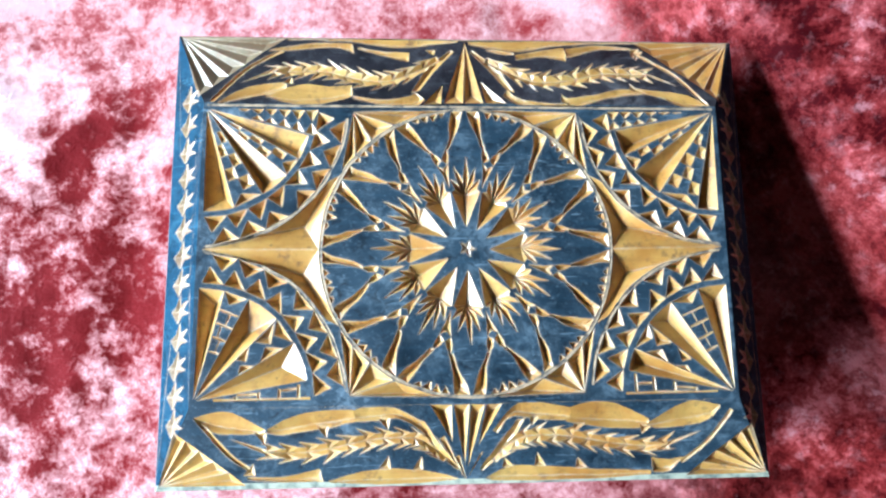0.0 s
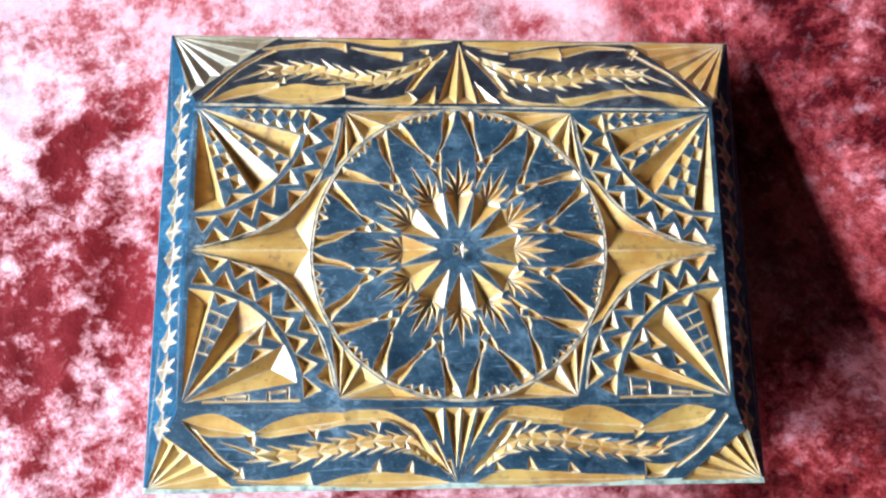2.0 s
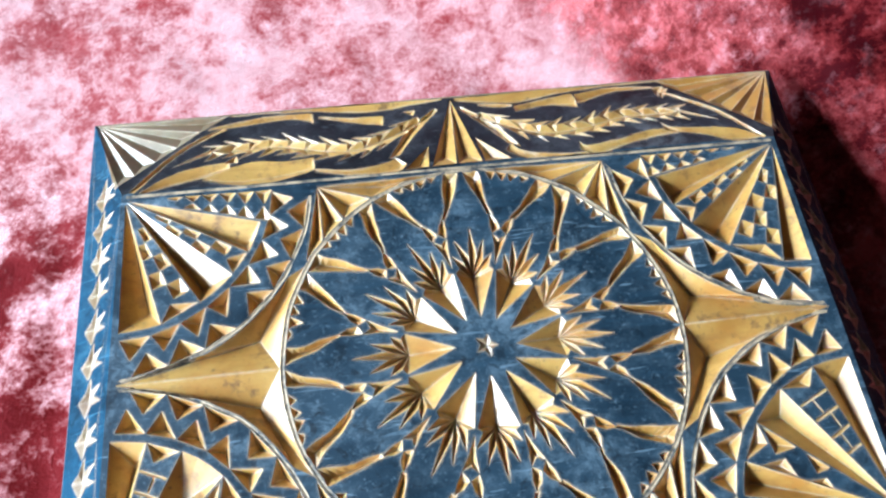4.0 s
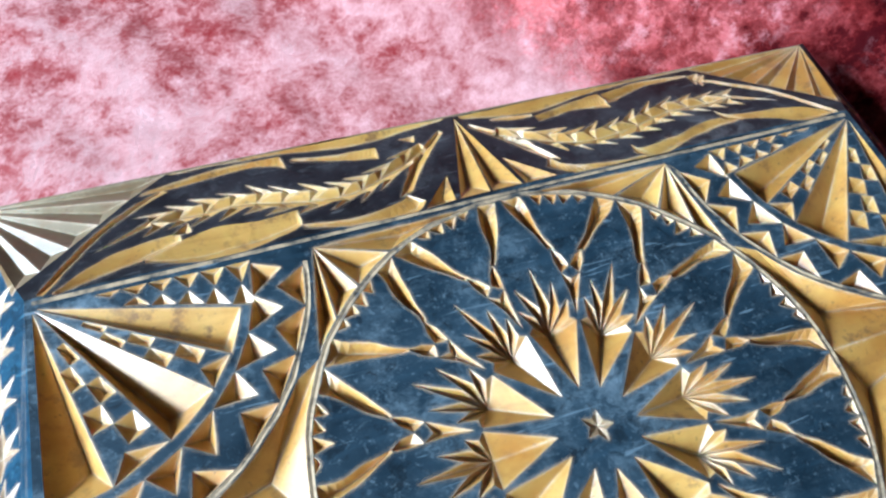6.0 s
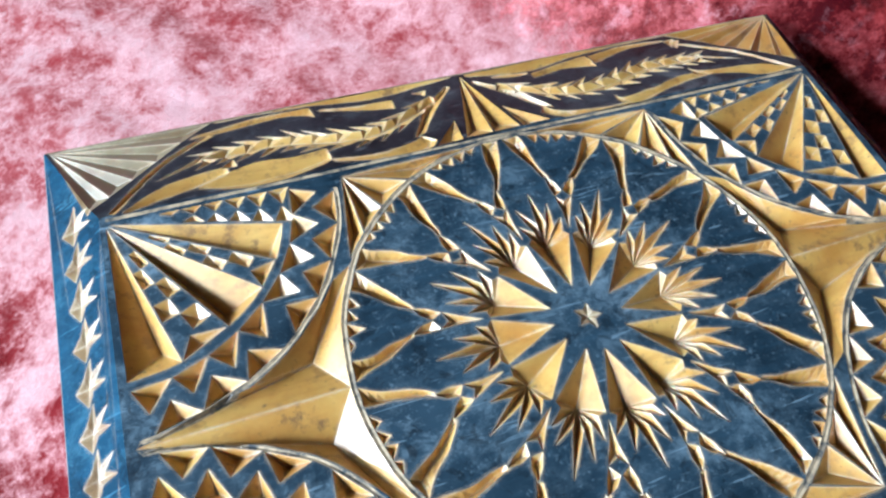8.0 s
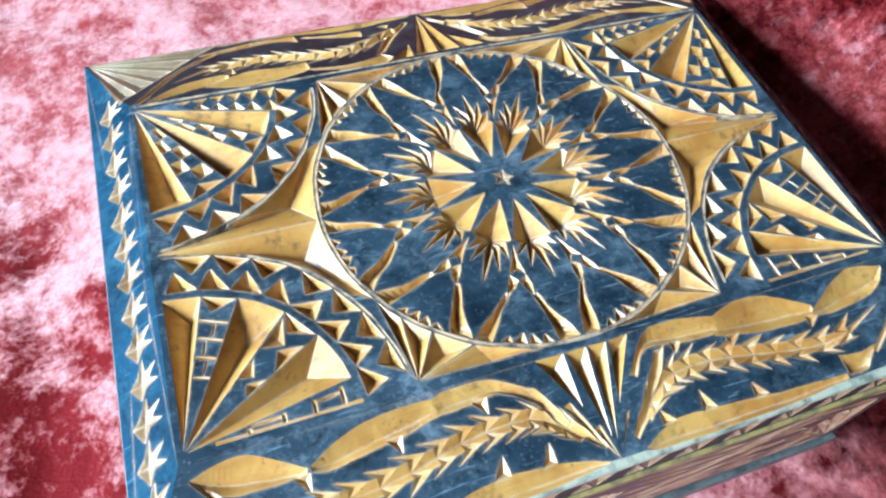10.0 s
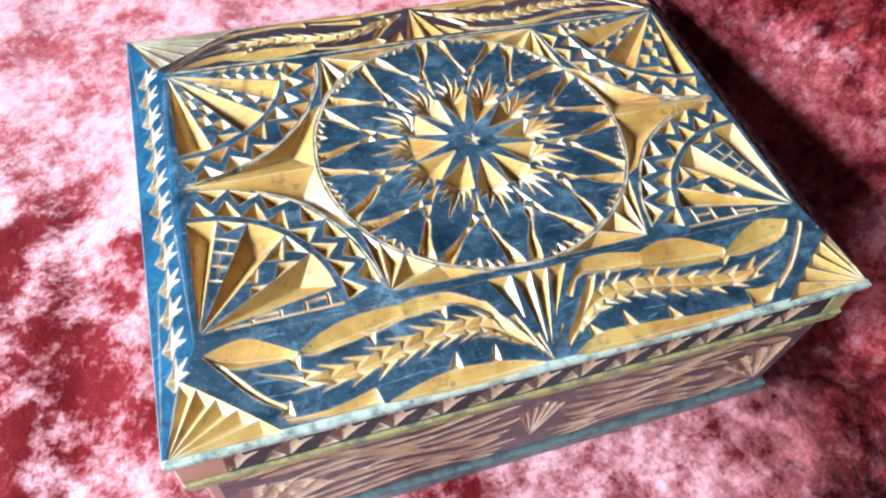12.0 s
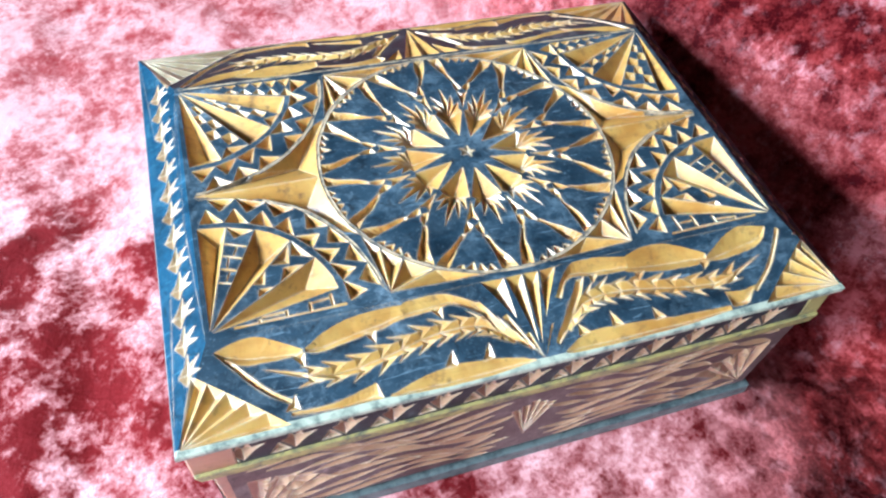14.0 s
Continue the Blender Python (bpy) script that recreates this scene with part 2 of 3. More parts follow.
def mesh_object(name, verts, faces, mats, slots=None, parent=None, label=""):
    data = bpy.data.meshes.new(name)
    data.from_pydata([place(v) for v in verts], [], faces)
    for m in mats:
        data.materials.append(m)
    if slots is not None:
        data.polygons.foreach_set("material_index", np.array(slots, dtype=np.int32))
    data.validate()
    data.update()
    ob = new(name, data)
    ob.parent = parent
    if label:
        ob["label"] = label
    return ob


# ---- cloth ----
def smooth(v):
    v = min(max(v, 0.0), 1.0)
    return v * v * (3 - 2 * v)


def cloth_height(x, y):
    """Flat under the box, sinking to the left; behind its right corner it climbs steeply over something hidden."""
    s = 0.85 * x + 0.53 * y + 0.25 * noise.noise((x * 0.2, y * 0.2, 2.0))
    h = -1.62
    h += 1.5 * smooth((s - 8.5) / 4.5) + 5.9 * smooth((s - 12.3) / 2.3) + 4.5 * smooth((s - 14.0) / 6.0) + 0.1 * min(max(s - 18.0, 0.0), 20.0)
    h += 0.09 * min(max(y - 9.0, 0.0), 20.0) - 0.9 * smooth((-9.5 - x) / 5.0)
    h -= 0.5 * smooth((-8.5 - y) / 4.0)
    away = smooth((max(abs(x - 0.3) - 9.4, abs(y) - 7.7)) / 3.0)
    n = 0.55 * noise.noise((x * 0.11, y * 0.11, 0.3)) + 0.26 * noise.noise((x * 0.35, y * 0.35, 4.0))
    n += 0.12 * noise.noise((x * 0.9, y * 0.9, 7.0))
    return h + away * n


def build_cloth():
    def steps(lo, hi, a, b, fine, coarse):
        left = list(np.linspace(lo, a, coarse, endpoint=False))
        return left + list(np.linspace(a, b, fine, endpoint=False)) + list(np.linspace(b, hi, coarse))

    xs, ys = steps(ROOM[0] - 2, ROOM[1] + 2, -24, 38, 230, 24), steps(ROOM[2] - 2, ROOM[3] + 2, -18, 32, 190, 24)
    verts = [(x, y, cloth_height(x, y)) for y in ys for x in xs]
    w = len(xs)
    faces = [(j * w + i, j * w + i + 1, (j + 1) * w + i + 1, (j + 1) * w + i) for j in range(len(ys) - 1) for i in range(w - 1)]
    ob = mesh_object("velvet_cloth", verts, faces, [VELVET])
    ob.data.polygons.foreach_set("use_smooth", [True] * len(faces))
    return tagged(ob, "crushed red velvet cloth with a raised fold, spread under the box", "cloth", kind="structure")


build_cloth()


# ---- the room that closes the place ----
def slab(name, lo, hi, kind_label):
    bm = bmesh.new()
    bmesh.ops.create_cube(bm, size=1.0)
    for v in bm.verts:
        v.co = place([lo[k] + (v.co[k] + 0.5) * (hi[k] - lo[k]) for k in range(3)])
    data = bpy.data.meshes.new(name)
    bm.to_mesh(data)
    bm.free()
    data.materials.append(PLASTER)
    return tagged(new(name, data), kind_label, "wall", kind="structure")


def build_room():
    x0, x1, y0, y1, top = ROOM
    low, t = -10.0, 10.0
    slab("wall_east", (x1, y0 - t, low), (x1 + t, y1 + t, top), "plain plastered wall")
    slab("wall_south", (x0, y0 - t, low), (x1, y0, top), "plain plastered wall")
    slab("wall_north", (x0, y1, low), (x1, y1 + t, top), "plain plastered wall")
    slab("ceiling", (x0 - t, y0 - t, top), (x1 + t, y1 + t, top + t), "plain plastered ceiling")
    a, b, c, d = WINDOW
    wall = slab("wall_west", (x0 - t, y0 - t, low), (x0, y1 + t, c), "plastered wall with a wide window opening")
    for lo, hi in (((y0 - t, c), (a, top)), ((b, c), (y1 + t, top)), ((a, d), (b, top))):
        piece = slab("wall_piece", (x0 - t, lo[0], lo[1]), (x0, hi[0], hi[1]), "")
        piece.parent = wall
        del piece["category"], piece["kind"]


build_room()

# ---- carving: chips sunk into a flat of stained wood ----
from mathutils.geometry import delaunay_2d_cdt


class Carving:
    """Chips, each a fan or a groove of triangles with a depth at every corner, cut into one outline."""

    def __init__(self):
        self.tris, self.lines = [], []

    def pit(self, outline, bottom, depth):
        """A faceted pit: every edge of the outline runs down to one deepest point."""
        b = (*bottom, depth)
        n = len(outline)
        for i in range(n):
            p, q = outline[i], outline[(i + 1) % n]
            self.tris.append(((*p, 0.0), (*q, 0.0), b))
            self.lines.append((p, q))
            self.lines.append((p, bottom))

    def groove(self, left, right, depth, lean=0.5, ends=0.0):
        """A V-groove between two curves of as many points; lean: where its bottom lies between them."""
        n = len(left)
        spine = [tuple(l[k] * (1 - lean) + r[k] * lean for k in (0, 1)) for l, r in zip(left, right)]
        deep = [depth * max(ends, math.sin(math.pi * min(max(i / (n - 1), 0.0), 1.0)) ** 0.6) for i in range(n)]
        for i in range(n - 1):
            for side in (left, right):
                p, q = (*side[i], 0.0), (*side[i + 1], 0.0)
                s, t = (*spine[i], deep[i]), (*spine[i + 1], deep[i + 1])
                self.tris += [(p, q, t), (p, t, s)] if deep[i + 1] >= deep[i] else [(p, q, s), (q, t, s)]
                self.lines += [(side[i], side[i + 1]), (side[i], spine[i + 1]) if deep[i + 1] >= deep[i] else (side[i + 1], spine[i])]
            self.lines.append((spine[i], spine[i + 1]))

    def depths(self, pts):
        out = np.zeros(len(pts))
        for tri in self.tris:
            a, b, c = (np.array(v[:2]) for v in tri)
            den = (b[1] - c[1]) * (a[0] - c[0]) + (c[0] - b[0]) * (a[1] - c[1])
            if abs(den) < 1e-9:
                continue
            lo, hi = np.minimum(np.minimum(a, b), c) - 1e-4, np.maximum(np.maximum(a, b), c) + 1e-4
            near = np.nonzero(((pts >= lo) & (pts <= hi)).all(1))[0]
            if not len(near):
                continue
            d = pts[near] - c
            u = ((b[1] - c[1]) * d[:, 0] + (c[0] - b[0]) * d[:, 1]) / den
            v = ((c[1] - a[1]) * d[:, 0] + (a[0] - c[0]) * d[:, 1]) / den
            w = 1 - u - v
            ok = (u > -1e-4) & (v > -1e-4) & (w > -1e-4)
            z = u * tri[0][2] + v * tri[1][2] + w * tri[2][2]
            out[near[ok]] = np.maximum(out[near[ok]], z[ok])
        return out

    def cut(self, borders):
        """Points, triangles, each point's depth and whether each triangle lies in a chip. borders: closed outlines to keep."""
        pts, edges = [], []
        for p, q in self.lines:
            edges.append((len(pts), len(pts) + 1))
            pts += [p, q]
        for ring in borders:
            k = len(pts)
            pts += ring
            edges += [(k + i, k + (i + 1) % len(ring)) for i in range(len(ring))]
        vs, _, fs, *_ = delaunay_2d_cdt([Vector(p) for p in pts], edges, [], 0, 1e-4)
        v = np.array([(p.x, p.y) for p in vs])
        f = np.array([t for t in fs if len(t) == 3])
        depth = self.depths(v)
        chip = self.depths(v[f].mean(1)) > 1e-3
        depth[np.unique(f[~chip])] = 0.0
        return v, f, depth, chip


def polar(r, deg, c=(0.0, 0.0)):
    return (c[0] + r * math.cos(radians(deg)), c[1] + r * math.sin(radians(deg)))


def blend2(p, q, f):
    return (p[0] + (q[0] - p[0]) * f, p[1] + (q[1] - p[1]) * f)


def wobble(p, size=0.045):
    """The unsteady hand of the carver."""
    dx = noise.noise((p[0] * 0.9, p[1] * 0.9, 1.7)) + 0.5 * noise.noise((p[0] * 3.1, p[1] * 3.1, 5.0))
    dy = noise.noise((p[0] * 0.9, p[1] * 0.9, 9.2)) + 0.5 * noise.noise((p[0] * 3.1, p[1] * 3.1, 8.0))
    return (p[0] + size * dx, p[1] + size * dy)


A, B = 8.74, 4.85          # half the middle panel
OX, OY = 10.0, 7.62        # half the lid
RING = 4.86                # the circle round the rosette


def rosette(c):
    for k in range(12):
        th = 30.0 * k
        # the wedge and its flame
        jit = lambda q, size: size * noise.noise((k * 3.1, q * 1.7, 0.5))
        outline = [polar(0.74, th + jit(30, 3.0)), polar(1.98, th - 14.0)]
        for q, (notch, na, far, a) in enumerate(((2.06, -10.0, 2.42, -12.0), (2.20, -6.2, 2.84, -7.4), (2.36, -2.5, 3.26, 0.0), (2.36, 2.5, 2.88, 7.4), (2.20, 6.2, 2.42, 12.0))):
            outline += [polar(notch, th + na), polar(far + jit(q, 0.2), th + a + jit(q + 9, 1.6))]
        outline += [polar(2.06, th + 10.0), polar(1.98, th + 14.0)]
        c.pit(outline, polar(1.86, th + jit(20, 4.0)), 0.33)
        # the little square between two petals, and the chips round it
        mid = th + 15.0
        c.pit([polar(2.12, mid), polar(2.6, mid - 1.8), polar(2.96, mid - 3.6), polar(2.82, mid), polar(2.96, mid + 3.6), polar(2.6, mid + 1.8)], polar(2.70, mid), 0.15)
        for s in (-1, 1):
            o = lambda r, d: polar(r, mid + s * d)
            c.pit([o(2.97, 3.5), o(3.13, 0.3), o(3.34, 2.0), o(3.52, 4.9), o(3.25, 4.9)], o(3.2, 3.0), 0.15)
            n = 10
            outer, inner = [], []
            for i in range(n):
                f = i / (n - 1)
                r = 3.48 + (RING - 0.07 - 3.48) * f
                ang = 4.7 + 7.2 * f ** 0.75 + 0.22 * math.sin(6.3 * f + 2.0 * k)
                fat = (0.19 if s > 0 else 0.15) + 0.06 * noise.noise((k * 1.9, s * 3.0, 4.4))
                half = 0.05 + fat * f ** 1.3 + 0.02 * math.sin(8.0 * f + k)
                half = max(half / r * 57.3, 0.25)
                outer.append(o(r, ang - half))
                inner.append(o(r, ang + half))
            c.groove(outer, inner, 0.25, 0.40, 0.35)
            # teeth along the ring
            for q, (a0, wd, high) in enumerate(((0.2, 3.5, 0.24), (3.9, 3.2, 0.17))):
                high *= 1 + 0.8 * noise.noise((k * 2.3, q * 4.0, s * 2.0))
                c.pit([o(RING - 0.06, a0), o(RING - 0.06, a0 + wd), o(RING - 0.06 - high, a0 + wd * 0.3)], o(RING - 0.16, a0 + wd * 0.5), 0.14)
    c.pit([polar(0.30 if i % 2 == 0 else 0.15, 36 * i + 70) for i in range(10)], (0.02, 0), 0.08)


RAYS = {  # from each corner: three rays, each by its two sides and its bottom's angle (degrees from the long side) and reach
    (-1, 1): ((15.7, 29.4, 26.0, 3.42), (40.6, 56.3, 53.0, 3.25), (73.3, 89.0, 78.6, 3.15)),
    (-1, -1): ((9.5, 30.0, 22.0, 2.95), (45.6, 63.0, 54.0, 2.75), (76.6, 89.5, 80.5, 3.15)),
    (1, 1): ((12.0, 26.8, 21.5, 3.40), (37.5, 55.0, 48.5, 3.35), (77.3, 89.2, 80.0, 3.45)),
    (1, -1): ((12.6, 24.5, 18.3, 3.40), (39.9, 56.8, 49.8, 3.20), (74.4, 89.5, 84.5, 3.15)),
}


def corner(c, sx, sy):
    def at(r, deg):
        return (sx * (A - r * math.cos(radians(deg))), sy * (B - r * math.sin(radians(deg))))

    rays = RAYS[(sx, sy)]
    for a0, a1, am, reach in rays:
        ends = [at(3.58, a0 + (a1 - a0) * f) for f in (0.0, 0.33, 0.67, 1.0)]
        c.pit([at(0.08, (a0 + a1) / 2), *ends], at(reach - 0.1, am), 0.40)
    # small chips against the arc, between the rays
    for a0, a1 in ((rays[0][1], rays[1][0]), (rays[1][1], rays[2][0])):
        w = a1 - a0
        c.pit([at(3.56, a0 + 0.5), at(3.58, a1 - 0.5), at(3.2, a0 + w * 0.62)], at(3.42, a0 + w * 0.55), 0.17)
        if sy > 0:
            # a chequer of small pits
            for i in range(5):
                r0, r1 = 0.95 + 0.44 * i, 1.37 + 0.44 * i
                n = max(2, round((w - 1.5) / 57.3 * r1 / 0.38))
                step = (w - 1.5) / n
                for q in range(n):
                    if (i + q) % 2:
                        continue
                    m0 = a0 + 0.75 + step * q
                    c.pit([at(r0, m0), at(r0, m0 + step), at(r1, m0 + step), at(r1, m0)], at((r0 + r1) / 2 + 0.05, m0 + step * 0.45), 0.13)
        elif w > 9.0 and a0 > 50.0:
            for r in (1.6, 2.05, 2.5, 2.95):
                c.pit([at(r, a0 + 0.6), at(r, a1 - 0.6), at(r + 0.06, a1 - 0.6), at(r + 0.06, a0 + 0.6)], at(r + 0.03, (a0 + a1) / 2), 0.05)
            for i, r in enumerate((1.66, 2.11, 2.56)):
                m = a0 + w * (0.62 if i % 2 else 0.42)
                c.pit([at(r, m - 0.5), at(r, m + 0.5), at(r + 0.39, m + 0.5), at(r + 0.39, m - 0.5)], at(r + 0.2, m), 0.05)
    if sy < 0:
        lo, hi = rays[0][1] + 0.6, rays[1][0] - 0.6
        for r0, r1, r2 in ((3.42, 2.95, 2.60), (2.35, 2.0, 1.8)):
            c.pit([at(r0, hi), at(r1, lo + 0.45 * (hi - lo)), at(r2, hi)], at(r1 + 0.04, hi - 0.25 * (hi - lo)), 0.14)
            c.pit([at(r0 - 0.2, lo), at(r1 - 0.2, hi - 0.55 * (hi - lo)), at(r2 - 0.2, lo)], at(r1 - 0.16, lo + 0.2 * (hi - lo)), 0.14)
    # along the long side
    a1 = rays[0][0]
    if sy > 0:
        # two rows of teeth that leave a row of dark diamonds
        for i in range(6):
            r = 1.25 + 0.46 * i
            low = r * math.tan(radians(a1)) - 0.07
            mid = 0.5 * low
            p = lambda dx, y: (sx * (A - r - dx), sy * (B - y))
            c.pit([p(-0.22, 0.03), p(0.22, 0.03), p(0.02, mid)], p(0, 0.1), 0.10)
            if low > 0.32:
                c.pit([p(-0.22, low - 0.06), p(0.22, low + 0.05), p(0.0, mid + 0.05)], p(0.0, low - 0.08), 0.10)
    else:
        for r, w in ((1.28, 0.085), (1.98, 0.085), (2.65, 0.085), (3.25, 0.085)):
            low = r * math.tan(radians(a1)) - 0.06
            p = lambda dx, y: (sx * (A - r - dx), sy * (B - y))
            c.pit([p(0, 0.07), p(w, 0.07), p(w, low), p(0, low)], p(w / 2, low / 2), 0.06)
        p = lambda x, y: (sx * (A - x), sy * (B - y))
        c.pit([p(0.6, 0.0), p(3.65, 0.0), p(3.65, 0.085), p(0.6, 0.085)], p(2.0, 0.04), 0.07)
        for r0, r1, y in ((1.37, 1.97, 0.16), (2.74, 3.24, 0.3)):
            c.pit([p(r0, y), p(r1, y + 0.02), p(r1, y + 0.09), p(r0, y + 0.07)], p((r0 + r1) / 2, y + 0.04), 0.06)
    # two rows of teeth, which leave a dark zigzag between them
    n = 8
    pitch = 87.0 / n
    for i in range(n):
        s = 1.5 + pitch * i
        k = 0.30 if i < n / 2 else 0.70
        r = 4.31 + 0.06 * noise.noise((i * 2.7, sx * 3.0, sy * 7.0))
        c.pit([at(3.78, s + 0.1), at(3.78, s + pitch - 0.2), at(r, s + pitch * k)], at(3.95, s + pitch * 0.5), 0.26)
        if i < n - 1:
            r = 4.20 + 0.06 * noise.noise((i * 2.7, sx * 5.0, sy * 2.0))
            c.pit([at(4.69, s + pitch * (k + 0.02)), at(4.69, s + pitch * (k + 0.98)), at(r, s + pitch * (k + 0.5))], at(4.55, s + pitch * (k + 0.5)), 0.28)


def ring_line(c):
    """The incised circle round the rosette."""
    n = 72
    for i in range(n):
        d0, d1 = 360.0 * i / n, 360.0 * (i + 1) / n
        c.groove([polar(RING - 0.045, d0), polar(RING - 0.045, d1)], [polar(RING + 0.045, d0), polar(RING + 0.045, d1)], 0.012, 0.5, 1.0)


def edge_lines(c):
    """Thin cuts along the arcs and the long sides of the panel."""
    for sx in (-1, 1):
        for sy in (-1, 1):
            at = lambda r, d: (sx * (A - r * math.cos(radians(d))), sy * (B - r * math.sin(radians(d))))
            for d in range(4, 86, 4):
                c.groove([at(4.70, d), at(4.70, d + 4)], [at(4.78, d), at(4.78, d + 4)], 0.012, 0.5, 1.0)


def star(c, sx):
    """The three-horned hollow between the ring and two corner arcs, with a ridge along its middle."""
    def side(sy, degs):
        return [(sx * (A - 4.82 * math.cos(radians(d))), sy * (B - 4.82 * math.sin(radians(d)))) for d in degs]

    for sy in (1, -1):
        ring = [(sx * math.cos(radians(d)) * (RING + 0.06), sy * math.sin(radians(d)) * (RING + 0.06)) for d in np.linspace(31, 0, 7)]
        c.pit([(sx * (A - 0.05), 0.0)] + side(sy, np.linspace(85, 32, 11)) + ring, (sx * 5.45, sy * 0.82), 0.42)


FAN_APEX = {(-1, 1): 3.80, (1, 1): 3.88, (-1, -1): 3.86, (1, -1): 3.70}     # along the long sides of the panel


def ring_fan(c, sx, sy):
    apex = (sx * FAN_APEX[(sx, sy)], sy * (B - 0.10))
    for d0, d1 in ((95, 119), (119.8, 130), (130.8, 139), (139.8, 147.5)):
        ends = [(-sx * (RING + 0.07) * math.cos(radians(d)), sy * (RING + 0.07) * math.sin(radians(d))) for d in (d0, (d0 + d1) / 2, d1)]
        ends = [(x, sy * min(sy * y, B - 0.03)) for x, y in ends]
        c.pit([apex, *ends], blend2(apex, ends[1], 0.74), 0.28)


def curve(points, n):
    """n points along a smooth curve through a few."""
    ext = [points[0]] + list(points) + [points[-1]]
    out = []
    for i in range(n):
        u = i / (n - 1) * (len(points) - 1)
        k = min(int(u), len(points) - 2)
        f = u - k
        p0, p1, p2, p3 = ext[k:k + 4]
        out.append(tuple(0.5 * (2 * p1[a] + (p2[a] - p0[a]) * f + (2 * p0[a] - 5 * p1[a] + 4 * p2[a] - p3[a]) * f * f + (3 * p1[a] - p0[a] - 3 * p2[a] + p3[a]) * f ** 3) for a in (0, 1)))
    return out


def wheat(c, sx, sy, stem):
    """One long groove with barbed edges: an ear whose barbs point to the corner of the lid."""
    n = 11
    pts = [(sx * x, sy * y) for x, y in curve(stem, n + 3)]
    c.pit([pts[0], (pts[2][0], pts[2][1] + 0.07), (pts[2][0], pts[2][1] - 0.07)], blend2(pts[0], pts[2], 0.85), 0.07)
    for side in (1, -1):
        roots, tips = [], []
        for i in range(2, n + 3):
            p, q = pts[i - 1], pts[min(i + 1, n + 2)]
            size = math.hypot(p[0] - q[0], p[1] - q[1])
            ux, uy = (p[0] - q[0]) / size, (p[1] - q[1]) / size
            nx, ny = -uy * side, ux * side
            swell = 0.62 + 0.45 * math.sin(math.pi * (i - 1) / (n + 2))
            core = 0.19 * swell * (1 + 0.3 * noise.noise((i * 1.7, side * 2.0, sx * 3.0)))
            reach = 0.40 * swell * (1 + 0.35 * noise.noise((i * 1.3, side * 2.0, sx + 4.0 * sy)))
            ahead = 0.26 + 0.12 * noise.noise((i * 2.1, sx * 3.0, side + sy * 5.0))
            roots.append((pts[i][0] + nx * core, pts[i][1] + ny * core))
            tips.append((pts[i][0] + nx * reach + ux * ahead, pts[i][1] + ny * reach + uy * ahead))
        for k in range(n):
            o, i = pts[k + 2], pts[k + 3]
            deep = 0.15 if k else 0.08
            r0, r1 = roots[k], roots[k + 1]
            b = blend2(r0, r1, 0.68)
            c.tris += [((*o, deep), (*r0, 0.0), (*r1, 0.0)), ((*o, deep), (*r1, 0.0), (*i, 0.15))]
            c.lines += [(r0, r1), (o, r0), (o, r1), (o, i), (i, r1)]
            c.pit([r0, b, tips[k]], blend2(r0, b, 0.4), 0.07)


def band(c, sx, sy, one, two, depth=0.13, lean=0.70):
    """A scooped leaf between two free curves, given for the quarter where both coordinates are positive."""
    put = lambda pts: [(sx * x, sy * min(max(y, B + 0.17), OY - 0.03)) for x, y in curve(pts, 19)]
    c.groove(put(one), put(two), depth, lean)


def hook(c, sx, sy, x, y, tip, wide=0.34):
    """A short barb from a leaf, from (x, y) to the height tip."""
    c.pit([(sx * (x - 0.04), sy * y), (sx * (x + wide), sy * y), (sx * (x + 0.02), sy * tip)], (sx * (x + 0.1), sy * (y * 0.7 + tip * 0.3)), 0.1)


EAR_FRONT = ((7.65, 6.02), (6.6, 6.44), (5.4, 6.52), (4.2, 6.33), (3.15, 6.14), (2.1, 6.09), (1.44, 6.26), (0.75, 6.82))
EAR_BACK = ((7.67, 5.8), (6.7, 6.25), (5.8, 6.31), (4.8, 6.30), (3.9, 6.07), (2.8, 5.95), (1.97, 6.2), (0.85, 6.78))
FAN_LINE = {-1: ((9.36, 5.78), (7.15, 7.54)), 1: ((9.08, 5.27), (6.3, 7.58))}     # where the corner fans end


def front_left(c):
    q = lambda *a: band(c, -1, -1, *a)
    q(((8.7, 5.36), (7.68, 5.16), (6.51, 5.76)), ((8.7, 5.42), (8.14, 5.83), (6.57, 5.9)))
    q(((6.46, 5.74), (5.74, 5.38), (4.87, 5.20), (3.55, 5.20)), ((6.46, 5.84), (5.97, 5.94), (4.66, 5.74), (3.55, 5.56)))
    q(((3.75, 5.22), (3.33, 5.12), (2.45, 5.13), (1.68, 5.53), (1.29, 5.92)), ((3.75, 5.58), (3.0, 5.52), (2.23, 5.48), (1.5, 5.95), (1.25, 6.05)))
    q(((7.1, 7.26), (6.0, 7.26), (4.85, 7.03)), ((7.1, 7.35), (6.0, 7.42), (4.74, 7.46)))
    q(((4.58, 7.42), (3.58, 7.17), (2.46, 7.08), (1.34, 7.21), (0.4, 7.46)), ((4.58, 7.47), (3.0, 7.56), (1.4, 7.56), (0.4, 7.5)))
    for x, y, tip in ((6.52, 5.86, 6.24), (4.58, 5.68, 6.04), (2.6, 5.44, 5.82), (1.3, 5.98, 6.2), (2.6, 7.1, 6.68), (1.55, 7.16, 6.7)):
        hook(c, -1, -1, x, y, tip)


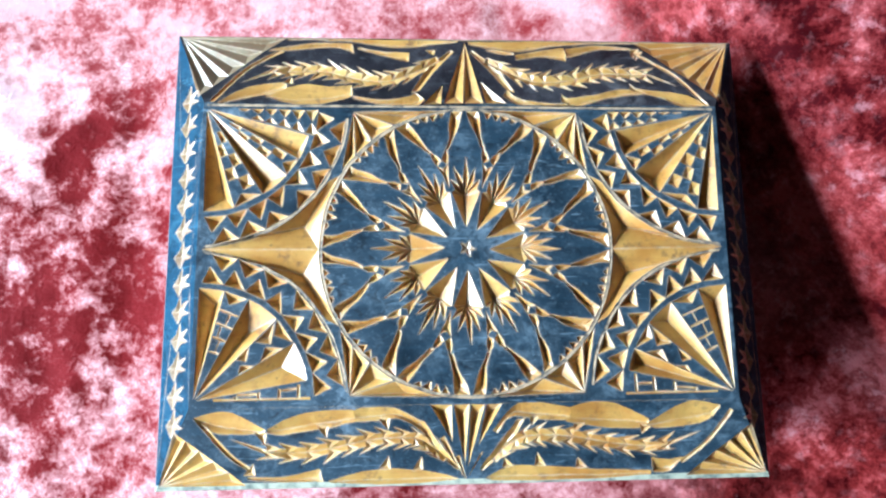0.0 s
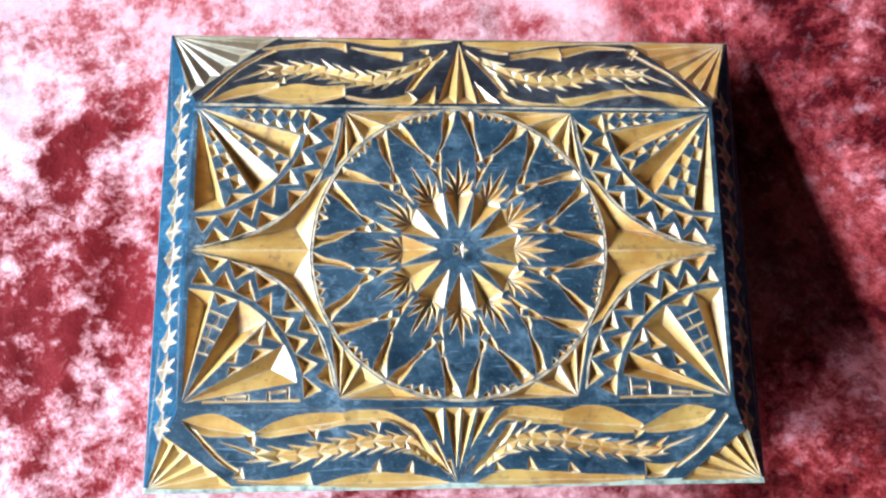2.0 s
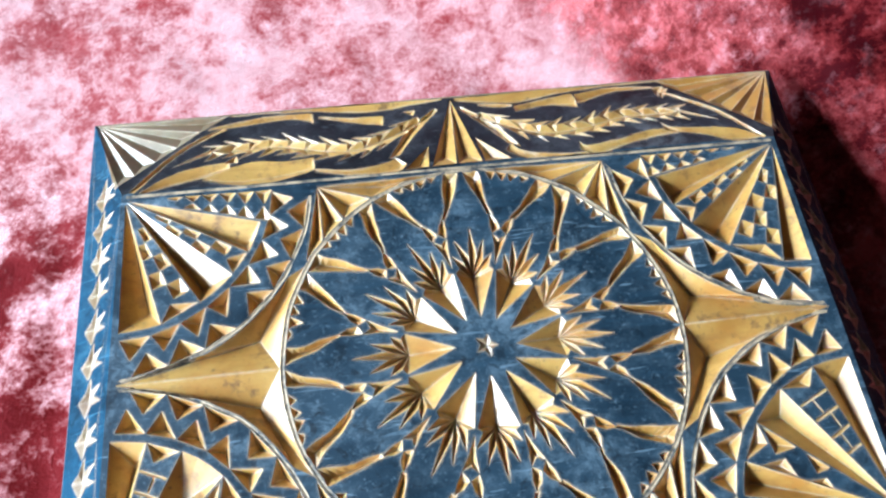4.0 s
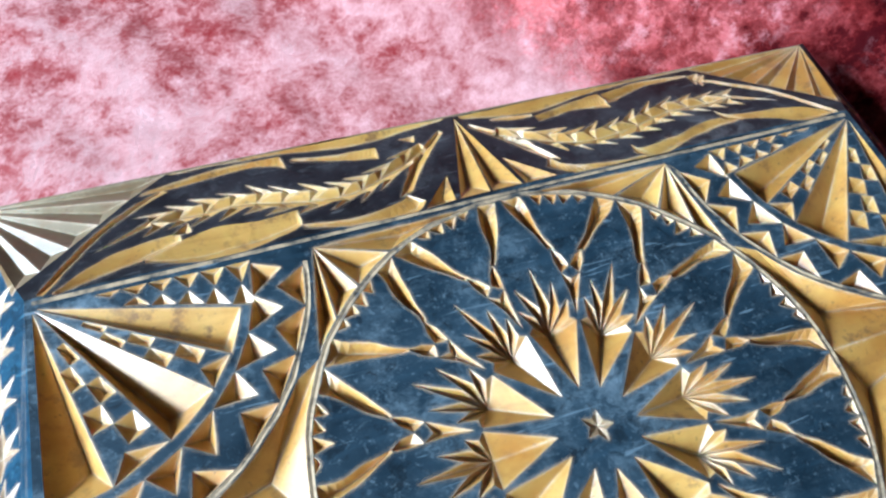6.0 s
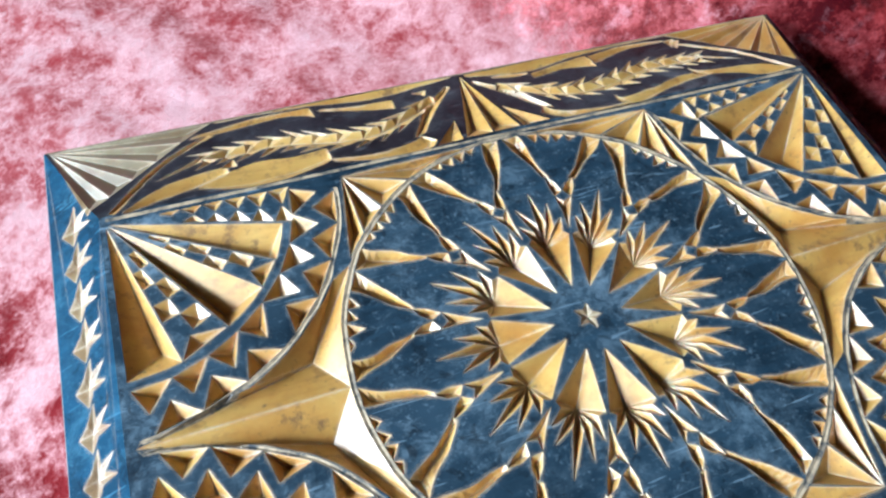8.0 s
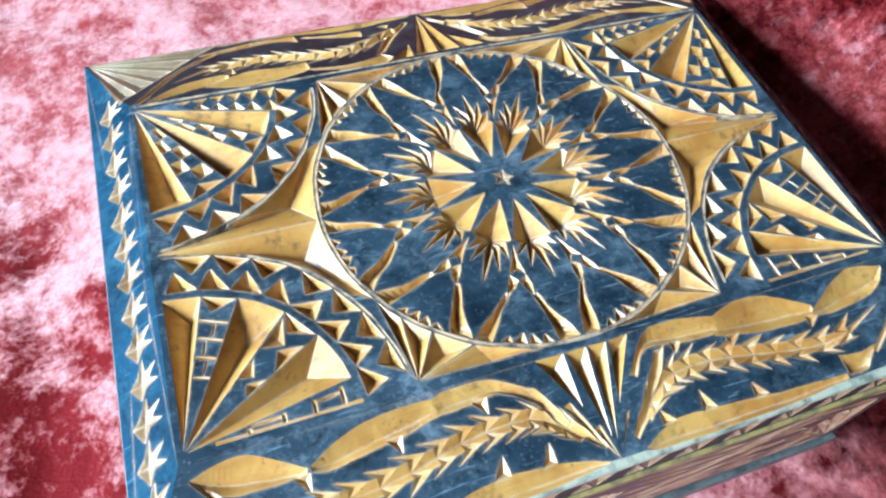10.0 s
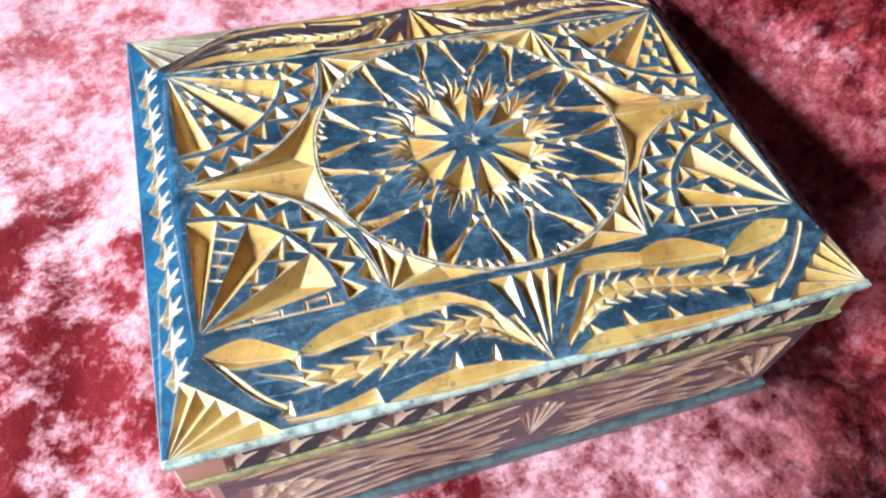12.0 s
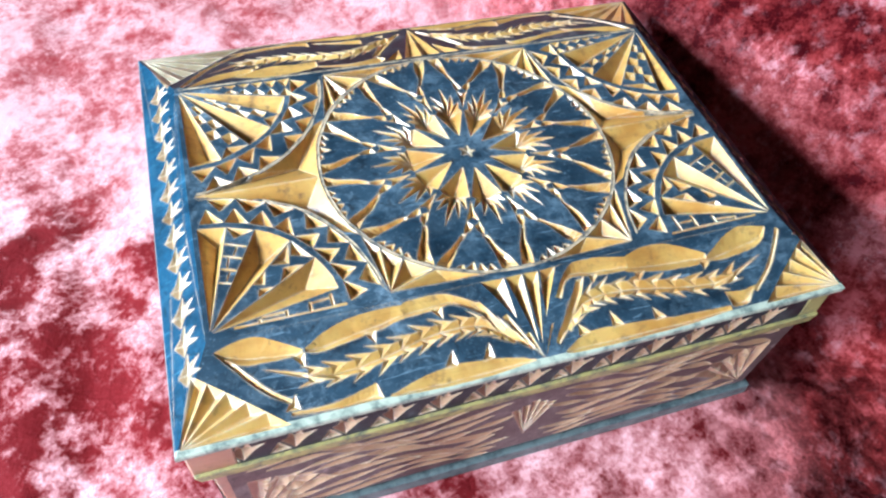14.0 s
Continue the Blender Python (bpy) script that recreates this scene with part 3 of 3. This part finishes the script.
def front_right(c):
    q = lambda *a: band(c, 1, -1, *a)
    q(((8.22, 5.25), (7.13, 5.12), (5.82, 5.76)), ((8.22, 5.32), (7.62, 5.79), (6.37, 5.94), (5.75, 5.86)))
    q(((5.85, 5.66), (4.76, 5.14), (3.86, 5.06), (3.10, 5.24)), ((5.85, 5.86), (5.4, 5.95), (4.22, 5.86), (3.10, 5.66)))
    q(((3.35, 5.24), (2.19, 5.08), (1.42, 5.15), (0.72, 5.9)), ((3.35, 5.62), (2.3, 5.60), (1.3, 5.5), (0.9, 6.0)))
    q(((7.05, 6.92), (6.5, 6.97), (5.96, 6.88)), ((6.6, 7.36), (6.3, 7.38), (6.05, 7.36)))
    q(((5.98, 7.31), (4.27, 7.26), (2.5, 7.08), (1.3, 7.08), (0.5, 7.42)), ((5.98, 7.44), (4.3, 7.55), (1.4, 7.56), (0.5, 7.48)))
    for x, y, tip in ((5.6, 5.84, 6.14), (3.4, 5.72, 6.0), (1.95, 5.5, 5.78), (3.5, 7.2, 6.84), (2.15, 7.08, 6.64), (1.1, 7.1, 6.8)):
        hook(c, 1, -1, x, y, tip)


def back_left(c):
    q = lambda *a: band(c, -1, 1, *a)
    q(((0.12, 7.57), (2.35, 7.6), (3.9, 7.6), (6.2, 7.59)), ((0.12, 7.53), (2.35, 7.24), (3.9, 7.48), (6.2, 7.56)), 0.10, 0.7)
    q(((6.8, 7.08), (6.34, 7.22), (5.06, 7.43), (3.9, 7.4)), ((6.8, 7.02), (5.61, 7.16), (4.38, 7.25), (3.86, 6.98)))
    q(((3.7, 7.25), (2.8, 7.07), (1.89, 7.06)), ((3.7, 7.18), (2.8, 6.9), (1.92, 6.68)))
    q(((8.4, 5.06), (7.45, 5.6), (6.12, 5.86)), ((8.4, 5.0), (6.89, 5.33), (6.1, 5.62)))
    q(((6.78, 5.35), (5.73, 5.74), (4.6, 5.7), (3.85, 5.75)), ((6.78, 5.27), (5.47, 4.97), (4.29, 5.19), (3.83, 5.33)))
    q(((3.86, 5.34), (2.78, 5.20), (1.79, 5.41), (1.68, 5.55)), ((3.8, 5.25), (2.77, 4.97), (1.69, 5.02), (1.36, 5.26)))
    for x, y, tip in ((5.95, 5.8, 6.05), (1.0, 7.15, 6.95)):
        hook(c, -1, 1, x, y, tip)


def back_right(c):
    q = lambda *a: band(c, 1, 1, *a)
    q(((0.25, 7.55), (3.3, 7.59), (6.6, 7.58)), ((0.25, 7.44), (1.06, 7.25), (2.16, 7.19), (3.3, 7.38), (4.3, 7.5), (6.6, 7.54)), 0.10, 0.7)
    q(((1.95, 7.05), (2.94, 7.21), (3.74, 7.35)), ((1.96, 6.82), (2.91, 6.92), (3.76, 6.78)))
    q(((3.8, 7.33), (4.99, 7.46), (6.2, 7.34)), ((3.8, 6.95), (4.97, 7.28), (6.2, 7.28)))
    q(((0.9, 7.22), (1.4, 7.2), (1.9, 7.12)), ((0.9, 7.16), (1.4, 7.06), (1.9, 7.06)))
    q(((1.54, 5.6), (1.84, 5.31), (2.63, 5.14), (4.0, 5.12)), ((1.35, 5.36), (1.98, 4.98), (3.2, 4.98), (4.1, 5.04)))
    q(((3.47, 5.5), (3.67, 5.35), (4.6, 5.45), (5.61, 5.66), (6.48, 5.62)), ((3.45, 5.2), (4.0, 4.98), (4.8, 5.26), (5.59, 5.40), (6.45, 5.5)))
    q(((5.94, 5.95), (6.17, 5.71), (7.14, 5.62), (7.99, 5.43), (8.65, 5.1)), ((6.0, 5.6), (6.99, 5.36), (7.69, 5.04), (8.65, 5.06)))
    hook(c, 1, 1, 6.2, 7.3, 6.92)


def long_border(c, sy):
    # fan in the middle
    apex = (0.12 if sy > 0 else -0.16, sy * (OY - 0.12))
    base = sy * (B + 0.22)
    if sy > 0:
        for x0, x1 in ((-0.70, -0.03), (0.02, 0.66)):
            c.pit([apex, (x0, base), (x1, base)], blend2(apex, (x0 * 0.6 + x1 * 0.4, base), 0.84), 0.20)
        for x0, x1, tip in ((-1.42, -0.80, (-0.72, 5.75)), (0.74, 1.45, (0.62, 5.95))):
            c.pit([tip, (x0, base), (x1, base)], blend2(tip, ((x0 + x1) / 2, base), 0.75), 0.18)
    else:
        for x0, x1, reach in ((-1.30, -0.62, 0.50), (-0.56, -0.04, 0.80), (0.0, 0.46, 0.82), (0.52, 1.02, 0.55)):
            tip = blend2(((x0 + x1) / 2, base), apex, reach)
            c.pit([tip, (x0, base), (x1, base)], blend2(tip, (x0 * 0.65 + x1 * 0.35, base), 0.78), 0.30)
        for x0, x1, y in ((-0.98, -0.82, 6.15), (-0.46, -0.34, 6.75), (0.34, 0.46, 6.65)):
            c.pit([apex, (x0, sy * y), (x1, sy * (y - 0.06))], blend2(apex, ((x0 + x1) / 2, sy * y), 0.7), 0.12)
    (front_right if sy < 0 else back_right)(c)
    (front_left if sy < 0 else back_left)(c)
    for sx in (-1, 1):
        wheat(c, sx, sy, EAR_FRONT if sy < 0 else EAR_BACK)
        band(c, sx, sy, ((1.5, 5.6), (0.95, 6.35), (0.3, 7.1)), ((1.78, 5.5), (1.18, 6.45), (0.38, 7.2)), 0.14)
        # bowed groove inside the cut-off corner
        ends = ((8.66, 5.44), (8.2, 6.06), (7.75, 6.55), (7.0, 7.12)) if sy < 0 else ((8.66, 5.1), (8.15, 5.72), (7.5, 6.42), (6.4, 7.1))
        band(c, sx, sy, ends, [(x - 0.11, y - 0.07) for x, y in ends], 0.1, 0.3)
        if sx != -sy:
            hook(c, sx, sy, ends[-1][0] - 0.1, ends[-1][1] + 0.1, ends[-1][1] - 0.28)
        # fan in the corner
        tip = (sx * (OX - 0.12), sy * (OY - (0.12 if sy < 0 else 0.05)))
        ends = [blend2(*FAN_LINE[sy], f) for f in (0.0, 0.17, 0.35, 0.54, 0.75, 1.0)]
        for p, q in zip(ends, ends[1:]):
            p, q = (sx * p[0], sy * p[1]), (sx * q[0], sy * q[1])
            c.pit([tip, p, q], blend2(tip, blend2(p, q, 0.6), 0.88), 0.22 if sy < 0 else 0.14)


def deeper_back(y):
    """The back border is a little wider than the front one."""
    return y if y < B + 0.2 else B + 0.2 + (y - B - 0.2) * 1.075


def edge_star(c, x, y, sx, size):
    shape = ((-0.05, -0.52), (-0.34, -0.08), (-0.12, 0.16), (0.05, 0.56), (0.08, 0.2), (0.40, 0.34), (0.16, 0.02), (0.42, -0.12), (0.10, -0.2))
    c.pit([(x - sx * u * size, y + v * size) for u, v in shape], (x + sx * 0.05 * size, y - 0.04 * size), 0.14 * size)


def lid_height(x, y):
    """A level panel with four borders that slope down to the eaves."""
    return 6.0 - 0.75 * min(max((abs(x) - A - 0.12) / (OX - A - 0.12), (abs(y) - B - 0.2) / (OY - B - 0.2), 0.0), 1.0)


MIDDLE = (0.27, 0.06)


def build_lid(box):
    lid = new("lid")
    lid.parent = box
    c = Carving()
    rosette(c)
    ring_line(c)
    edge_lines(c)
    for sx in (-1, 1):
        star(c, sx)
        for sy in (-1, 1):
            corner(c, sx, sy)
            ring_fan(c, sx, sy)
        for i in range(13):
            edge_star(c, sx * 9.42, 5.25 - 0.9 * i, sx, 0.88)
    for sy in (-1, 1):
        long_border(c, sy)
    hip = (A + 0.12, B + 0.2)
    rings = [[(OX, OY), (-OX, OY), (-OX, -OY), (OX, -OY)], [hip, (-hip[0], hip[1]), (-hip[0], -hip[1]), (hip[0], -hip[1])]]
    c.lines += [((sx * hip[0], sy * hip[1]), (sx * OX, sy * OY)) for sx in (-1, 1) for sy in (-1, 1)]
    c.lines += [((-OX, -OY + 0.16), (OX, -OY + 0.16))]
    c.lines += [((-A, B + y), (A, B + y)) for y in (0.06, 0.15)]
    v, f, depth, chip = c.cut(rings)
    verts = []
    for (x, y), d in zip(v, depth):
        z = lid_height(x, y) - d
        edge = abs(x) > OX - 1e-3 or abs(y) > OY - 1e-3
        wx, wy = (x, y) if edge else wobble((x, y))
        verts.append((wx + MIDDLE[0], deeper_back(wy) + MIDDLE[1], z))
    mid = v[f].mean(1)
    chip = np.where((mid[:, 1] < 0.16 - OY) & ~chip, 2, chip)
    chip = np.where((mid[:, 1] > B + 0.06) & (mid[:, 1] < B + 0.15) & (np.abs(mid[:, 0]) < A) & (chip == 0), 6, chip)
    chip = np.where((mid[:, 1] > OY - 0.04) & (chip == 0), 3, chip)
    rubbed = np.abs(np.hypot(mid[:, 0], mid[:, 1]) - RING) < 0.047
    rubbed |= (np.abs(np.hypot(A - np.abs(mid[:, 0]), B - np.abs(mid[:, 1])) - 4.74) < 0.045) & (np.abs(mid[:, 1]) < B) & (np.abs(mid[:, 0]) < A)
    chip = np.where(rubbed & (chip < 2), 6, chip)
    chip = np.where((np.hypot(mid[:, 0], mid[:, 1]) < 0.34) & (chip == 1), 8, chip)
    along = (np.abs(mid[:, 0]) - hip[0]) / (OX - hip[0])
    across = (np.abs(mid[:, 1]) - hip[1]) / (OY - hip[1])
    left, low = mid[:, 0] < 0, mid[:, 1] < 0
    # the back slope's ground is darker and browner than the panel's
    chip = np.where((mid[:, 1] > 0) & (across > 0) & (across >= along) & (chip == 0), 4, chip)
    chip = np.where((along > 0) & (along > across) & (chip == 0), 7, chip)
    chip = np.where((along > 0) & (along > across) & (chip == 1), 8, chip)
    ax, ay = np.abs(mid[:, 0]), np.abs(mid[:, 1])
    quarter = left * 1 + low * 2
    motifs = [("panel_ground", "stained ground between the carved motifs", (along <= 0) & (across <= 0)),
              ("rosette", "round twelve-petal rosette with a flaming star", np.hypot(ax, ay) < RING + 0.04)]
    for q in range(4):
        motifs.append(("corner_ornament", "quarter fan of three deep rays and small chips", (np.hypot(A - ax, B - ay) < 4.79) & (ax < A) & (ay < B) & (quarter == q)))
    for q in range(2):
        motifs.append(("side_star", "three-horned hollow with a ridge", (ax > RING + 0.1) & (ay < 2.75) & (ax < A) & (np.hypot(A - ax, B - ay) >= 4.79) & (left == q)))
    for q in range(2):
        motifs.append(("side_border", "narrow sloping border with a row of carved stars", (along > 0) & (along >= across) & (left == q)))
    for q in range(2):
        motifs.append(("long_border", "sloping border carved with wheat ears and leaves", (across > 0) & (across > along) & (low == q)))
    for q in range(4):
        (fx, fy), (gx, gy) = FAN_LINE[-1 if q >= 2 else 1]
        beyond = (ax - fx) * (gy - fy) - (ay - fy) * (gx - fx) > -0.02
        if q == 1:
            chip = np.where(beyond & (quarter == q) & (across > along) & (across > 0) & (chip == 1), 3, chip)
        motifs.append(("corner_fan", "fan of five pale rays", (across > 0) & (across > along) & beyond & ((chip == 1) | (chip == 3)) & (quarter == q)))
    for q in range(2):
        motifs.append(("middle_fan", "fan of four rays", (across > 0) & (ax < 1.35) & (chip == 1) & (low == q) & (ax * 2.35 < 1.32 * (OY - 0.1 - ay))))
    region = np.zeros(len(f), dtype=int)
    for k, (_, _, where) in enumerate(motifs):
        region[where] = k
    for k, (name, label, _) in enumerate(motifs):
        keep = np.nonzero(region == k)[0]
        if not len(keep):
            continue
        used = np.unique(f[keep])
        index = {int(o): i for i, o in enumerate(used)}
        faces = [[index[int(i)] for i in f[t]] for t in keep]
        mesh_object(name, [verts[i] for i in used], faces, [STAIN, WOOD, PALE, GREYED, UMBER, SIDE_WOOD, RIDGE, BLUE, DULL], [int(chip[t]) for t in keep], lid, label)
    return lid


def frustum(name, lo, hi, mat, parent, label="", bevel=0.05, centre=MIDDLE, cap=True):
    """A four-sided ring of walls, from (half x, half y, z) to the same above, with a bevelled edge."""
    bm = bmesh.new()
    rings = []
    for hx, hy, z in (lo, hi):
        rings.append([bm.verts.new(place((centre[0] + sx * hx, centre[1] + sy * hy, z))) for sx, sy in ((1, 1), (-1, 1), (-1, -1), (1, -1))])
    for i in range(4):
        bm.faces.new((rings[0][i], rings[0][(i + 1) % 4], rings[1][(i + 1) % 4], rings[1][i]))
    bm.faces.new(list(reversed(rings[0])))
    bm.faces.new(rings[1])
    bmesh.ops.recalc_face_normals(bm, faces=bm.faces)
    if bevel:
        bmesh.ops.bevel(bm, geom=bm.edges[:], offset=bevel * K, segments=2, affect="EDGES", profile=0.5)
    data = bpy.data.meshes.new(name)
    bm.to_mesh(data)
    bm.free()
    data.materials.append(mat)
    ob = new(name, data)
    ob.parent = parent
    if label:
        ob["label"] = label
    return ob


def carved_wall(name, c, x0, x1, z0, z1, put, parent, label="", mats=(VIOLET, SIDE_WOOD)):
    """A carved strip in a wall's plane: put(u, v, depth) gives the place."""
    v, f, depth, chip = c.cut([[(x0, z0), (x1, z0), (x1, z1), (x0, z1)]])
    keep = [t for t in range(len(f)) if x0 <= v[f[t]].mean(0)[0] <= x1 and z0 <= v[f[t]].mean(0)[1] <= z1]
    verts = [put(p[0], p[1], d) for p, d in zip(v, depth)]
    return mesh_object(name, verts, [list(map(int, f[t])) for t in keep], list(mats), [int(chip[t]) for t in keep], parent, label)


def rim_notches(half):
    """A row of sunk flames with an arch left standing between each pair."""
    c = Carving()
    n = int(half * 2 / 1.42)
    for i in range(n):
        x = -half + 0.9 + i * (2 * half - 1.2) / n
        c.pit([(x - 0.04, 3.95), (x + 0.30, 4.36), (x + 0.60, 4.58), (x + 0.24, 4.52), (x + 0.16, 4.78), (x, 4.56), (x - 0.13, 4.74), (x - 0.2, 4.52), (x - 0.36, 4.46)], (x - 0.02, 4.38), 0.17)
        c.pit([(x - 0.44, 4.40), (x - 0.14, 3.95), (x - 0.70, 3.93)], (x - 0.44, 4.02), 0.12)
    return c


def body_leaves(half):
    """Waving strokes of many sizes all over, with a fan in the middle and at each end."""
    c = Carving()
    for sx in (-1, 1):
        for row in range(9):
            z = 3.3 - 0.45 * row
            x = 0.5 + 0.7 * (row % 3) / 2 + 0.3 * noise.noise((row * 1.7, sx, 2.0))
            while x < half - (1.2 if row < 5 else 2.1):
                w = min(1.3 + 2.6 * abs(noise.noise((x * 1.9, z, sx * 3.0))), half - 0.4 - x)
                wave = lambda u: z + 0.30 * math.sin(u * (1.1 + 0.5 * noise.noise((row * 3.3, sx * 2.0, 1.0))) + row * 0.55 + 1.6 * noise.noise((row * 2.7, sx, 4.0))) + 0.16 * noise.noise((u * 0.8, row * 2.0, 3.0))
                fat = 0.19 + 0.12 * noise.noise((x * 1.3, z, 8.0))
                one = [(sx * (x + w * f), wave(x + w * f) + fat * math.sin(math.pi * f) ** 0.7 + 0.05 * f) for f in np.linspace(0, 1, 9)]
                two = [(sx * (x + w * f), wave(x + w * f) - fat * 0.8 * math.sin(math.pi * f) ** 1.3) for f in np.linspace(0, 1, 9)]
                c.groove(one, two, 0.11, 0.35)
                x += w * 0.9 + 0.08
        tip = (sx * (half - 0.3), -0.3)
        for a0 in (97, 112, 127, 142):
            ends = [(tip[0] + sx * 2.9 * math.cos(radians(a)), tip[1] + 2.9 * math.sin(radians(a))) for a in (a0 - 6.5, a0 + 6.5)]
            c.pit([tip, *ends], blend2(tip, blend2(*ends, 0.5), 0.8), 0.16)
    for d in (-2, -1, 0, 1, 2):
        c.pit([(0, 0.4), (d * 0.3 - 0.14, 2.9 - 0.2 * abs(d)), (d * 0.3 + 0.14, 2.9 - 0.2 * abs(d))], (d * 0.25, 2.4), 0.16)
    return c


def build_box():
    box = tagged(new("carved_box"), "closed chip-carved wooden box stained dark blue, standing on red velvet", "box")
    lid = build_lid(box)
    mx, my = MIDDLE
    skirt = []
    for hx, hy, z in ((OX, OY, 5.25), (OX + 0.03, OY + 0.03, 5.2), (OX + 0.02, OY + 0.02, 5.04), (OX - 0.03, OY - 0.03, 5.0), (OX - 0.6, OY - 0.6, 5.0)):
        skirt += [(mx + sx * hx, my + deeper_back(sy * hy), z) for sx, sy in ((1, 1), (-1, 1), (-1, -1), (1, -1))]
    mesh_object("eave", skirt, [(4 * k + i, 4 * k + (i + 1) % 4, 4 * k + 4 + (i + 1) % 4, 4 * k + 4 + i) for k in range(4) for i in range(4)], [TEAL, PALE], [int(i == 2) for k in range(4) for i in range(4)], lid, "worn pale green edge of the lid")
    frustum("rim_core", (OX - 0.42, OY - 0.30, 3.7), (OX - 0.5, OY - 0.36, 5.02), STAIN, lid, "", 0.0)
    for sy in (-1, 1):
        carved_wall("rim_strip", rim_notches(9.4), -8.72, 9.05, 3.75, 5.0, lambda u, v, d: (mx + u, my + sy * (OY - 0.02 - (v - 3.75) * 0.10 - d), v), lid,
                    "rim strip carved with a row of notched stars", (UMBER, SIDE_WOOD))
    for sx in (-1, 1):
        carved_wall("rim_strip", rim_notches(7.0), -7.2, 7.2, 3.75, 5.0, lambda u, v, d: (mx + sx * (OX - 0.25 - (v - 4.0) * 0.1 - d), my + u, v), lid)
    frustum("rim_block", (0.58, OY - 0.02, 3.74), (0.60, OY - 0.12, 5.0), RAW, lid, "bare wooden end of the rim", 0.05, (mx - OX + 0.70, my))
    frustum("rim_block", (0.38, OY - 0.02, 3.60), (0.36, OY - 0.12, 5.0), OLIVE, lid, "olive painted end of the rim", 0.05, (mx + OX - 0.53, my))
    frustum("ledge", (OX - 0.26, OY + 0.05, 3.40), (OX - 0.14, OY + 0.07, 3.84), OLIVE, lid, "worn olive moulding under the rim", 0.05)
    body = frustum("body", (OX - 0.62, OY - 0.16, -1.0), (OX - 0.5, OY - 0.14, 3.52), RAW, box, "", 0.03)
    for sy in (-1, 1):
        carved_wall("side_panel", body_leaves(9.0), -9.1, 9.1, -0.6, 3.45, lambda u, v, d: (mx + u, my + sy * (OY + 0.06 - d), v), body, "side carved with rows of leaves")
    for sx in (-1, 1):
        carved_wall("side_panel", body_leaves(6.9), -7.0, 7.0, -0.6, 3.45, lambda u, v, d: (mx + sx * (OX - 0.35 - d), my + u, v), body)
    frustum("base", (OX - 0.42, OY + 0.22, -1.58), (OX - 0.46, OY + 0.18, -0.95), TEAL, box, "worn teal plinth", 0.06)
    return box


build_box()
